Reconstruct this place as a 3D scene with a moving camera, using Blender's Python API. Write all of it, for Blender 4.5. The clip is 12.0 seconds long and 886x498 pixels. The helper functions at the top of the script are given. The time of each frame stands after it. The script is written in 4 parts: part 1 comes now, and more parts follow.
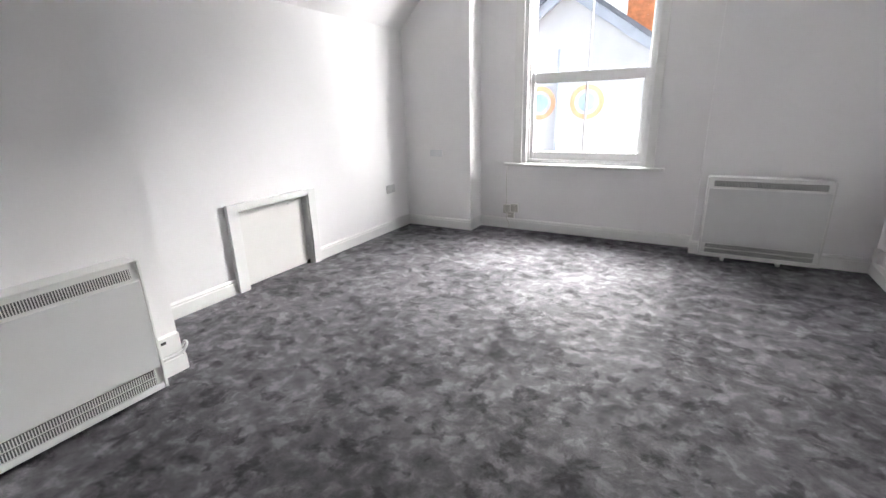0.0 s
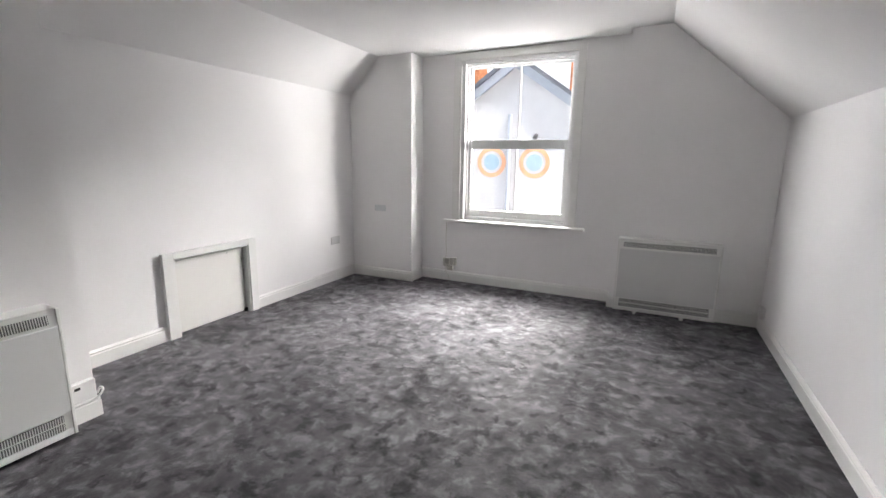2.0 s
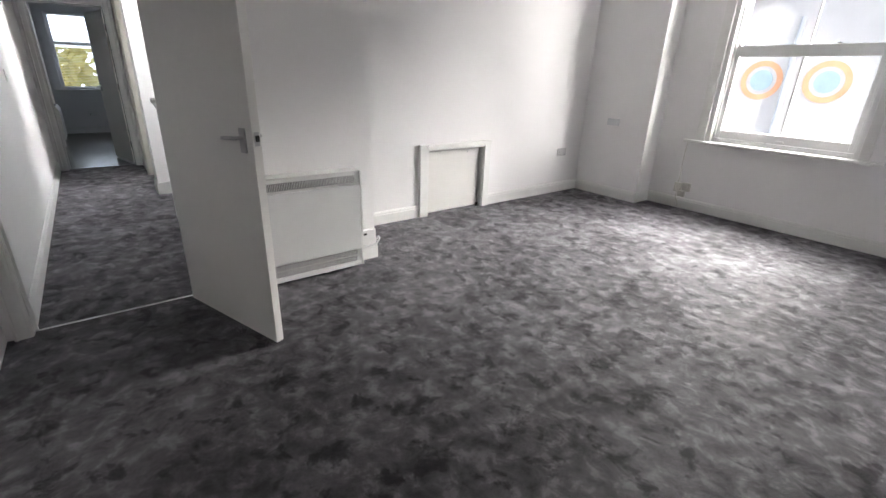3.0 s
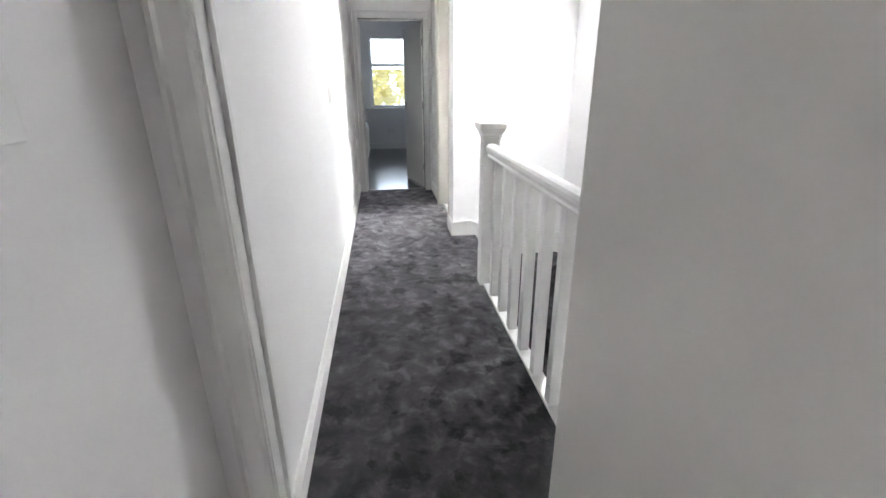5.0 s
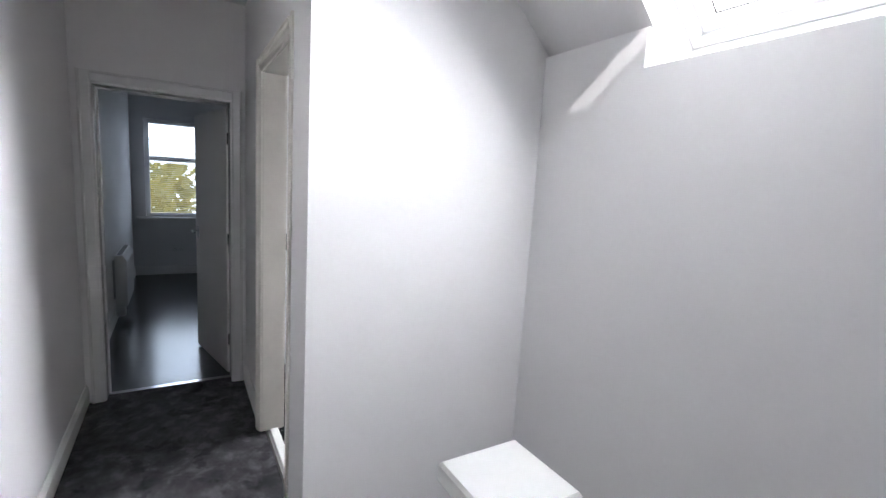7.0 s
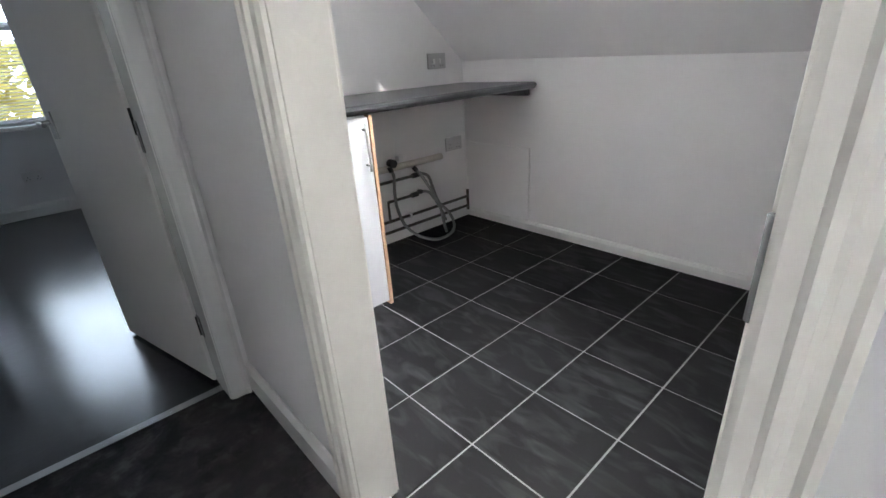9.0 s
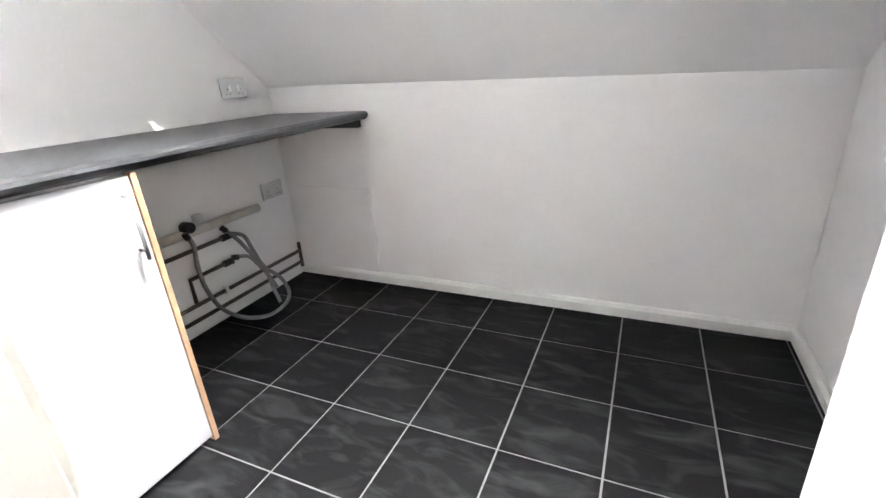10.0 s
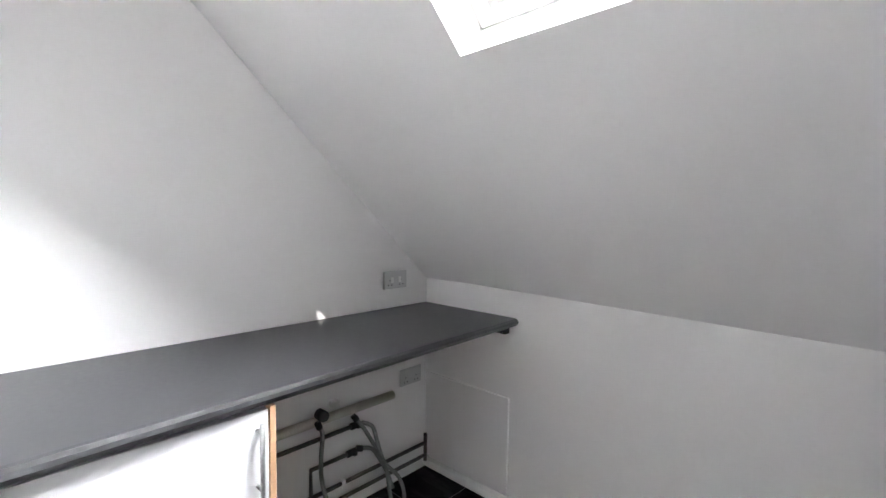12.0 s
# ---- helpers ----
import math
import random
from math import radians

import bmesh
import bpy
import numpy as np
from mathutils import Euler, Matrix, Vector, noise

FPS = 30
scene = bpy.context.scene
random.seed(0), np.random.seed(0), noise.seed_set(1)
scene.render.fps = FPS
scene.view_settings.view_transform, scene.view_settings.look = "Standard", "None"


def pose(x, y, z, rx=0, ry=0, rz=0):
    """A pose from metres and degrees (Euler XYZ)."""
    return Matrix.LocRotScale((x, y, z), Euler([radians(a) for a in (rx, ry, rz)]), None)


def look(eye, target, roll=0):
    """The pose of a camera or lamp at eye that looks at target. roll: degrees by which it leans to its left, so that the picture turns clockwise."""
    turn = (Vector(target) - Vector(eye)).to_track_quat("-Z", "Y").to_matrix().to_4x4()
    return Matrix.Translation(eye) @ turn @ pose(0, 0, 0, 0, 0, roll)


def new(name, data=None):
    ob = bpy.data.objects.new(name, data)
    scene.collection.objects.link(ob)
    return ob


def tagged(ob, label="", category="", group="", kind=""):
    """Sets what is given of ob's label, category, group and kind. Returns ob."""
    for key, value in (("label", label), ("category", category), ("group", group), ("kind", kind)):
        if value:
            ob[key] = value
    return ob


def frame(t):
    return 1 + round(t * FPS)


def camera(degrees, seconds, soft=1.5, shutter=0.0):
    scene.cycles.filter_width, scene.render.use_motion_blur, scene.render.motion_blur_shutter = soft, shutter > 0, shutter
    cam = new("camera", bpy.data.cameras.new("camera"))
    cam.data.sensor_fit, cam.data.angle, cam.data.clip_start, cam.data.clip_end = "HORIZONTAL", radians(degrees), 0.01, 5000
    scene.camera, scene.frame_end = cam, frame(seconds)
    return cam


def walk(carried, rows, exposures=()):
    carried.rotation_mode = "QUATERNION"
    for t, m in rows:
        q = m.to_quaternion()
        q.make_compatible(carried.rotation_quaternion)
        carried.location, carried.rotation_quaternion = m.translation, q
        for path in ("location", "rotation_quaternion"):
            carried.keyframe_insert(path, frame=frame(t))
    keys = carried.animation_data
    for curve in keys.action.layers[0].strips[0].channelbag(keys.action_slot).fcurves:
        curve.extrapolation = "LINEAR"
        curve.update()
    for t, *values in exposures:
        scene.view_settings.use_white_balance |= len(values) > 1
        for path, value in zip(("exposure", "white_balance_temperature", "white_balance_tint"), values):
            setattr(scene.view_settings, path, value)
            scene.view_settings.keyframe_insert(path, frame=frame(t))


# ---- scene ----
cam = camera(89.7, 12.0)
PATH = [
    (0, (0.695, 0.637, 1.258), (-0.248, 2.295, 0.659), -1.5),
    (0.5, (0.846, 0.684, 1.348), (-0.26, 2.301, 0.946), -0.9),
    (1, (0.909, 0.7, 1.417), (-0.142, 2.384, 1.171), -0.4),
    (1.5, (0.993, 0.67, 1.432), (0.092, 2.441, 1.205), -0.3),
    (2, (1.041, 0.573, 1.342), (0.209, 2.35, 0.954), 0.8),
    (2.5, (1.086, 0.401, 1.209), (0.022, 1.995, 0.636), 2.5),
    (3, (1.127, 0.311, 1.233), (-0.343, 1.454, 0.504), 2.0),
    (3.5, (0.758, 0.206, 1.227), (-0.943, 0.92, 0.454), 0.8),
    (3.7, (0.621, 0.176, 1.234), (-1.133, 0.744, 0.459), 0.2),
    (5.3, (-0.998, 0.183, 1.177), (-2.86, 0.423, 0.487), -0.2),
    (5.5, (-1.224, 0.204, 1.212), (-3.085, 0.503, 0.543), -0.0),
    (6, (-1.759, 0.275, 1.269), (-3.568, 0.969, 0.774), 1.6),
    (6.5, (-2.25, 0.407, 1.388), (-3.955, 1.408, 1.083), 2.8),
    (7, (-2.732, 0.379, 1.4), (-4.433, 1.394, 1.12), 3.5),
    (7.2, (-2.95, 0.392, 1.409), (-4.671, 1.345, 1.045), 3.2),
    (8.8, (-4.274, 0.359, 1.07), (-5.78, 1.444, 0.325), -3.6),
    (9, (-4.42, 0.413, 1.067), (-5.802, 1.629, 0.285), -3.8),
    (9.5, (-4.683, 0.602, 1.046), (-5.718, 2.104, 0.226), -4.5),
    (10, (-4.816, 0.752, 1.063), (-5.605, 2.437, 0.33), -3.9),
    (10.5, (-4.887, 0.9, 1.17), (-5.694, 2.672, 0.712), -3.3),
    (11, (-4.906, 0.984, 1.323), (-5.884, 2.723, 1.182), -2.1),
    (11.5, (-4.932, 0.98, 1.383), (-6.11, 2.596, 1.387), -0.5),
    (12, (-4.935, 0.945, 1.35), (-6.3, 2.402, 1.231), 0.7),
]
EXPOSURES = [(0.0, 0.40, 6400, 12), (1.5, 0.25, 6550, 12), (2.5, 0.0, 6550, 12), (3.0, 0.15, 6600, 12), (3.7, 0.82, 6700, 10), (5.3, 1.1, 6550, 11), (6.0, 0.65, 6500, 12),
             (6.5, 0.3, 6300, 13), (7.2, -0.2, 6250, 14), (8.8, 0.45, 6350, 10), (9.2, 0.95, 6500, 10), (9.6, 1.40, 6700, 10), (10.5, 1.58, 6400, 10), (11.5, 1.05, 6350, 10), (12.0, 0.68, 6400, 10)]
walk(cam, [(t, look(eye, target, roll)) for t, eye, target, roll in PATH], EXPOSURES)

# ---- world, sun, lights ----
world = bpy.data.worlds.new("daylight")
scene.world = world
world.use_nodes = True
wn = world.node_tree
sky = wn.nodes.new("ShaderNodeTexSky")
sky.sky_type, sky.sun_disc = "NISHITA", False
SUN_WAY = Vector((-1.0, 0.38, -1.10)).normalized()
sky.sun_elevation = math.asin(-SUN_WAY.z)
sky.sun_rotation = math.atan2(-SUN_WAY.x, -SUN_WAY.y)
sky.air_density, sky.dust_density = 1.0, 2.0
wn.links.new(sky.outputs[0], wn.nodes["Background"].inputs[0])
wn.nodes["Background"].inputs[1].default_value = 0.15

sun = new("sun", bpy.data.lights.new("sun", "SUN"))
sun.data.energy, sun.data.angle, sun.data.color = 5.0, radians(0.5), (1.0, 0.95, 0.88)
sun.matrix_world = look((0, 0, 8), Vector((0, 0, 8)) + SUN_WAY)


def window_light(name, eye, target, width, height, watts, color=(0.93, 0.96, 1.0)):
    """An added area lamp in place of sky light that enters through an opening."""
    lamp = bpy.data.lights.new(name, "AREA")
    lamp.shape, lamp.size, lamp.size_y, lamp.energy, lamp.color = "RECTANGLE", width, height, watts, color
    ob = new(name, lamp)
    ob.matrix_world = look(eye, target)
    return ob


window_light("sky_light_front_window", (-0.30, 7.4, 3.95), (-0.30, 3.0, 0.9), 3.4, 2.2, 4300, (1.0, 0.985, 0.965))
# two added fill lamps, out of sight beside the window, brighten the side walls
window_light("side_fill_front_window_west", (-3.0, 6.7, 1.75), (-0.30, 5.2, 1.5), 1.8, 1.8, 230, (1.0, 0.985, 0.965))
window_light("side_fill_front_window_east", (2.4, 6.7, 1.75), (-0.30, 5.2, 1.5), 1.8, 1.8, 350, (1.0, 0.985, 0.965))
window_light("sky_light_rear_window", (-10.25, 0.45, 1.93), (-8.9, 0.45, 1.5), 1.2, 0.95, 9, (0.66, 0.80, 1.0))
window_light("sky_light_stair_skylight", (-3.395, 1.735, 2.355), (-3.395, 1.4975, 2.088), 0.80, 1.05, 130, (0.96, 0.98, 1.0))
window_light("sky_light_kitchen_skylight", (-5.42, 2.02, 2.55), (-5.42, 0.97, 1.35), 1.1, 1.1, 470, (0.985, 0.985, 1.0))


# ---- materials ----
def material(name, color, rough=0.5, metal=0.0, vary=0.06, scale=6.0, fine=120.0, bump=0.05, spread=None, sheen=0.0, coat=0.0):
    """A painted or solid surface: two scales of colour change, fine relief and uneven gloss."""
    m = bpy.data.materials.new(name)
    m.use_nodes = True
    nt = m.node_tree
    n, l = nt.nodes, nt.links
    b = n["Principled BSDF"]
    tc = n.new("ShaderNodeTexCoord")
    big, small = n.new("ShaderNodeTexNoise"), n.new("ShaderNodeTexNoise")
    for t, s in ((big, scale), (small, fine)):
        t.inputs["Scale"].default_value, t.inputs["Detail"].default_value = s, 4.0
        l.new(tc.outputs["Object"], t.inputs["Vector"])
    add = n.new("ShaderNodeMath")
    add.operation = "MULTIPLY_ADD"
    add.inputs[1].default_value = 0.35
    l.new(small.outputs["Fac"], add.inputs[0])
    l.new(big.outputs["Fac"], add.inputs[2])
    ramp = n.new("ShaderNodeValToRGB")
    lo = [c * (1 - vary) for c in color]
    hi = [min(1, c * (1 + vary)) for c in (spread or color)]
    ramp.color_ramp.elements[0].position, ramp.color_ramp.elements[1].position = 0.45, 0.9
    ramp.color_ramp.elements[0].color, ramp.color_ramp.elements[1].color = (*lo, 1), (*hi, 1)
    l.new(add.outputs[0], ramp.inputs[0])
    l.new(ramp.outputs[0], b.inputs["Base Color"])
    mr = n.new("ShaderNodeMapRange")
    mr.inputs["To Min"].default_value, mr.inputs["To Max"].default_value = max(0.02, rough - 0.08), min(1, rough + 0.08)
    l.new(big.outputs["Fac"], mr.inputs["Value"])
    l.new(mr.outputs[0], b.inputs["Roughness"])
    b.inputs["Metallic"].default_value = metal
    b.inputs["Sheen Weight"].default_value = sheen
    b.inputs["Coat Weight"].default_value = coat
    if bump:
        bp = n.new("ShaderNodeBump")
        bp.inputs["Strength"].default_value, bp.inputs["Distance"].default_value = bump, 0.004
        l.new(small.outputs["Fac"], bp.inputs["Height"])
        l.new(bp.outputs[0], b.inputs["Normal"])
    return m


def carpet_material():
    """Plush grey pile, brushed into darker and lighter patches."""
    m = bpy.data.materials.new("plush_carpet")
    m.use_nodes = True
    nt = m.node_tree
    n, l = nt.nodes, nt.links
    b = n["Principled BSDF"]
    tc = n.new("ShaderNodeTexCoord")

    def noise_at(s, detail, rough, warp=None, distort=0.0):
        t = n.new("ShaderNodeTexNoise")
        t.inputs["Scale"].default_value, t.inputs["Detail"].default_value = s, detail
        t.inputs["Roughness"].default_value, t.inputs["Distortion"].default_value = rough, distort
        l.new(tc.outputs["Object"], t.inputs["Vector"])
        return t
    patch = noise_at(2.0, 3.0, 0.55, distort=0.15)
    scuff = noise_at(11.0, 5.0, 0.64, distort=0.25)
    spots = noise_at(7.5, 5.0, 0.64, distort=0.3)
    pile = noise_at(260.0, 2.0, 0.6)

    def mad(a, k, b_in):
        t = n.new("ShaderNodeMath")
        t.operation, t.inputs[1].default_value = "MULTIPLY_ADD", k
        l.new(a, t.inputs[0])
        l.new(b_in, t.inputs[2])
        return t.outputs[0]

    def span(src, edge, out, smooth=True):
        t = n.new("ShaderNodeMapRange")
        t.interpolation_type = "SMOOTHSTEP" if smooth else "LINEAR"
        t.inputs["From Min"].default_value, t.inputs["From Max"].default_value = edge
        t.inputs["To Min"].default_value, t.inputs["To Max"].default_value = out
        l.new(src, t.inputs["Value"])
        return t.outputs[0]

    def times(a, b_in):
        t = n.new("ShaderNodeMath")
        t.operation = "MULTIPLY"
        l.new(a, t.inputs[0])
        l.new(b_in, t.inputs[1])
        return t.outputs[0]
    lay = mad(patch.outputs["Fac"], 0.9, scuff.outputs["Fac"])
    grain = mad(pile.outputs["Fac"], 0.25, lay)
    base = span(grain, (0.80, 1.32), (0.0075, 0.0255), False)
    dark = span(spots.outputs["Fac"], (0.37, 0.47), (0.52, 1.0))
    light = span(scuff.outputs["Fac"], (0.52, 0.62), (1.0, 1.25))
    tone = times(base, times(dark, light))
    tint = n.new("ShaderNodeVectorMath")
    tint.operation = "SCALE"
    tint.inputs[0].default_value = (1.0, 0.955, 1.04)
    l.new(tone, tint.inputs["Scale"])
    l.new(tint.outputs[0], b.inputs["Base Color"])
    b.inputs["Roughness"].default_value = 0.75
    nap = n.new("ShaderNodeMath")
    nap.operation, nap.inputs[1].default_value, nap.use_clamp = "MULTIPLY", 26.0, True
    l.new(tone, nap.inputs[0])
    l.new(nap.outputs[0], b.inputs["Sheen Weight"])
    b.inputs["Sheen Roughness"].default_value = 0.4
    b.inputs["Sheen Tint"].default_value = (0.97, 0.94, 1.0, 1)
    l.new(span(tone, (0.008, 0.036), (0.05, 0.34)), b.inputs["Specular IOR Level"])
    bp = n.new("ShaderNodeBump")
    bp.inputs["Strength"].default_value, bp.inputs["Distance"].default_value = 0.38, 0.011
    l.new(grain, bp.inputs["Height"])
    l.new(bp.outputs[0], b.inputs["Normal"])
    return m


def tile_material():
    """Black slate-look floor tile with soft cloudy streaks, each tile different."""
    m = bpy.data.materials.new("slate_tile")
    m.use_nodes = True
    nt = m.node_tree
    n, l = nt.nodes, nt.links
    b = n["Principled BSDF"]
    tc, info = n.new("ShaderNodeTexCoord"), n.new("ShaderNodeObjectInfo")
    shift = n.new("ShaderNodeVectorMath")
    shift.operation = "SCALE"
    shift.inputs[0].default_value = (13.0, 7.0, 3.0)
    l.new(info.outputs["Random"], shift.inputs["Scale"])
    addv = n.new("ShaderNodeVectorMath")
    l.new(tc.outputs["Object"], addv.inputs[0])
    l.new(shift.outputs[0], addv.inputs[1])
    stretch = n.new("ShaderNodeMapping")
    stretch.inputs["Rotation"].default_value, stretch.inputs["Scale"].default_value = (0, 0, 0.6), (3.0, 9.0, 3.0)
    l.new(addv.outputs[0], stretch.inputs["Vector"])
    streak = n.new("ShaderNodeTexNoise")
    streak.inputs["Scale"].default_value, streak.inputs["Detail"].default_value, streak.inputs["Distortion"].default_value = 1.5, 6.0, 1.2
    l.new(stretch.outputs[0], streak.inputs["Vector"])
    ramp = n.new("ShaderNodeValToRGB")
    e = ramp.color_ramp.elements
    e[0].position, e[0].color = 0.47, (0.0025, 0.0025, 0.003, 1)
    e[1].position, e[1].color = 0.76, (0.026, 0.027, 0.028, 1)
    l.new(streak.outputs["Fac"], ramp.inputs[0])
    l.new(ramp.outputs[0], b.inputs["Base Color"])
    b.inputs["Roughness"].default_value = 0.6
    b.inputs["Specular IOR Level"].default_value = 0.11
    bp = n.new("ShaderNodeBump")
    bp.inputs["Strength"].default_value, bp.inputs["Distance"].default_value = 0.15, 0.004
    l.new(streak.outputs["Fac"], bp.inputs["Height"])
    l.new(bp.outputs[0], b.inputs["Normal"])
    return m


def glass_material():
    m = bpy.data.materials.new("window_glass")
    m.use_nodes = True
    nt = m.node_tree
    b = nt.nodes["Principled BSDF"]
    b.inputs["Base Color"].default_value = (1, 1, 1, 1)
    b.inputs["Transmission Weight"].default_value, b.inputs["Roughness"].default_value, b.inputs["IOR"].default_value = 1.0, 0.0, 1.05
    return m


WALL = material("matt_wall_paint", (0.855, 0.848, 0.846), 0.75, vary=0.02, scale=2.0, fine=90, bump=0.03)
CEIL = material("ceiling_paint", (0.845, 0.838, 0.838), 0.8, vary=0.02, scale=2.0, fine=90, bump=0.03)
TRIM = material("satin_trim_paint", (0.80, 0.80, 0.78), 0.38, vary=0.03, scale=5.0, fine=60, bump=0.03)
OLDTRIM = material("thick_cream_trim_paint", (0.79, 0.765, 0.71), 0.42, vary=0.04, scale=7.0, fine=40, bump=0.12)
DOOR = material("painted_door", (0.77, 0.76, 0.73), 0.4, vary=0.02, scale=3.0, fine=60, bump=0.02)
PLASTIC = material("white_plastic", (0.80, 0.80, 0.79), 0.35, vary=0.02, scale=20, bump=0.0)
UPVC = material("white_window_frame", (0.82, 0.82, 0.82), 0.3, vary=0.02, scale=12, bump=0.02)
HEATER = material("heater_enamel", (0.76, 0.76, 0.74), 0.4, vary=0.02, scale=5, bump=0.02)
PANEL = material("heater_front_enamel", (0.64, 0.645, 0.635), 0.45, vary=0.02, scale=5, bump=0.02)
# dark metal; behind the heater slats its colour stands for slot shade
GRILLE = material("dark_metal_and_slot_shade", (0.10, 0.10, 0.10), 0.5, vary=0.1, scale=30)
STEEL = material("brushed_steel", (0.50, 0.50, 0.50), 0.32, metal=0.9, vary=0.1, scale=40, fine=300)
CHROME = material("chrome", (0.62, 0.62, 0.63), 0.15, metal=1.0, vary=0.04, scale=30, bump=0.0)
# grey plates; also the backlit shade painted on the glazing bars
GREYPLATE = material("grey_plate_and_backlit_bar", (0.55, 0.55, 0.55), 0.4, vary=0.04, scale=30, bump=0.0)
PALEPLATE = material("pale_grey_plate", (0.66, 0.68, 0.69), 0.4, vary=0.03, scale=30, bump=0.0)
DARK = material("black_parts_and_gap_shade", (0.02, 0.02, 0.02), 0.7, vary=0.2, scale=20)
CARPET = carpet_material()
TILE = tile_material()
GROUT = material("grey_grout", (0.21, 0.21, 0.207), 0.8, vary=0.12, scale=20)
VINYL = material("dark_sheet_vinyl", (0.012, 0.013, 0.017), 0.19, vary=0.35, scale=6, fine=22, bump=0.30, coat=0.6)
VINYL.node_tree.nodes["Principled BSDF"].inputs["Coat Roughness"].default_value = 0.22
GLOSS = material("gloss_trim_paint", (0.78, 0.78, 0.77), 0.16, vary=0.03, scale=5.0, fine=60, bump=0.02)
WORKTOP = material("charcoal_laminate", (0.021, 0.0215, 0.023), 0.42, vary=0.35, scale=60, fine=420, bump=0.02)
CABINET = material("gloss_white_door", (0.70, 0.70, 0.72), 0.2, vary=0.01, scale=3, bump=0.0)
OAK = material("beech_edging", (0.48, 0.30, 0.18), 0.5, vary=0.15, scale=30, fine=160)
PIPE = material("grimy_copper_pipe", (0.055, 0.045, 0.040), 0.5, metal=0.3, vary=0.4, scale=25, fine=140, bump=0.2)
WASTE = material("cream_waste_pipe", (0.55, 0.52, 0.46), 0.45, vary=0.15, scale=14)
HOSE = material("grey_rubber_hose", (0.17, 0.17, 0.17), 0.5, vary=0.2, scale=40)
AGED = material("aged_cream_plastic", (0.58, 0.57, 0.52), 0.4, vary=0.05, scale=20, bump=0.0)
GLASS = glass_material()
RENDER = material("white_painted_render", (0.58, 0.58, 0.585), 0.85, vary=0.05, scale=1.5, fine=30, bump=0.2)
SLATE = material("roof_slate", (0.11, 0.12, 0.14), 0.7, vary=0.25, scale=3, fine=30)
BARGE = material("grey_bargeboard", (0.34, 0.37, 0.42), 0.6, vary=0.08, scale=4)
BRICK = material("orange_red_brick", (0.55, 0.22, 0.10), 0.85, vary=0.25, scale=9, fine=60, bump=0.3)
ORANGE = material("orange_paint", (0.72, 0.37, 0.21), 0.6, vary=0.12, scale=4)
BLUE = material("blue_grey_paint", (0.33, 0.46, 0.55), 0.6, vary=0.12, scale=4)
BLIND = material("white_blind_slat", (0.78, 0.78, 0.77), 0.5, vary=0.02, scale=20, bump=0.0)
LEAF = material("foliage", (0.32, 0.35, 0.12), 0.7, vary=0.3, scale=0.5, spread=(0.58, 0.50, 0.14))
leaf_nodes = LEAF.node_tree
through_leaf = leaf_nodes.nodes.new("ShaderNodeBsdfTranslucent")
through_leaf.inputs["Color"].default_value = (0.78, 0.74, 0.34, 1)
leaf_mix = leaf_nodes.nodes.new("ShaderNodeMixShader")
leaf_mix.inputs[0].default_value = 0.55
leaf_nodes.links.new(leaf_nodes.nodes["Principled BSDF"].outputs[0], leaf_mix.inputs[1])
leaf_nodes.links.new(through_leaf.outputs[0], leaf_mix.inputs[2])
leaf_nodes.links.new(leaf_mix.outputs[0], leaf_nodes.nodes["Material Output"].inputs["Surface"])
BARK = material("bark", (0.08, 0.06, 0.045), 0.9, vary=0.3, scale=8)
ASPHALT = material("ground_asphalt", (0.055, 0.055, 0.055), 0.9, vary=0.2, scale=1, fine=60)


# ---- mesh helpers ----
def box(bm, x0, x1, y0, y1, z0, z1, bevel=0.0):
    vs = [bm.verts.new((x, y, z)) for x in (x0, x1) for y in (y0, y1) for z in (z0, z1)]
    fs = [bm.faces.new([vs[i] for i in q]) for q in ((0, 1, 3, 2), (4, 6, 7, 5), (0, 4, 5, 1), (2, 3, 7, 6), (0, 2, 6, 4), (1, 5, 7, 3))]
    if bevel:
        es = list({e for f in fs for e in f.edges})
        bmesh.ops.bevel(bm, geom=es, offset=bevel, segments=2, affect="EDGES", profile=0.6)
    return bm


def prism(bm, pts, axis, a0, a1):
    """A polygon of (u, v) drawn out along an axis: x gives (y, z), y gives (x, z), z gives (x, y)."""
    def at(u, v, a):
        return {"x": (a, u, v), "y": (u, a, v), "z": (u, v, a)}[axis]
    r0 = [bm.verts.new(at(u, v, a0)) for u, v in pts]
    r1 = [bm.verts.new(at(u, v, a1)) for u, v in pts]
    bm.faces.new(r0)
    bm.faces.new(r1[::-1])
    for i in range(len(pts)):
        j = (i + 1) % len(pts)
        bm.faces.new((r0[i], r1[i], r1[j], r0[j]))
    return bm


def tube(bm, path, r, seg=10, closed=False):
    """A round bar along a run of points."""
    path = [Vector(p) for p in path]
    n = len(path)
    rings, side = [], None
    for i, p in enumerate(path):
        d = (path[(i + 1) % n] - path[i - 1]) if closed else (path[min(i + 1, n - 1)] - path[max(i - 1, 0)])
        d.normalize()
        if side is None:
            side = d.orthogonal().normalized()
        side = (side - d * side.dot(d)).normalized()
        up = d.cross(side)
        rings.append([bm.verts.new(p + r * (math.cos(a) * side + math.sin(a) * up)) for a in (2 * math.pi * k / seg for k in range(seg))])
    for i in range(n if closed else n - 1):
        a, b = rings[i], rings[(i + 1) % n]
        for k in range(seg):
            bm.faces.new((a[k], a[(k + 1) % seg], b[(k + 1) % seg], b[k])).smooth = True
    if not closed:
        bm.faces.new(rings[0][::-1])
        bm.faces.new(rings[-1])
    return bm


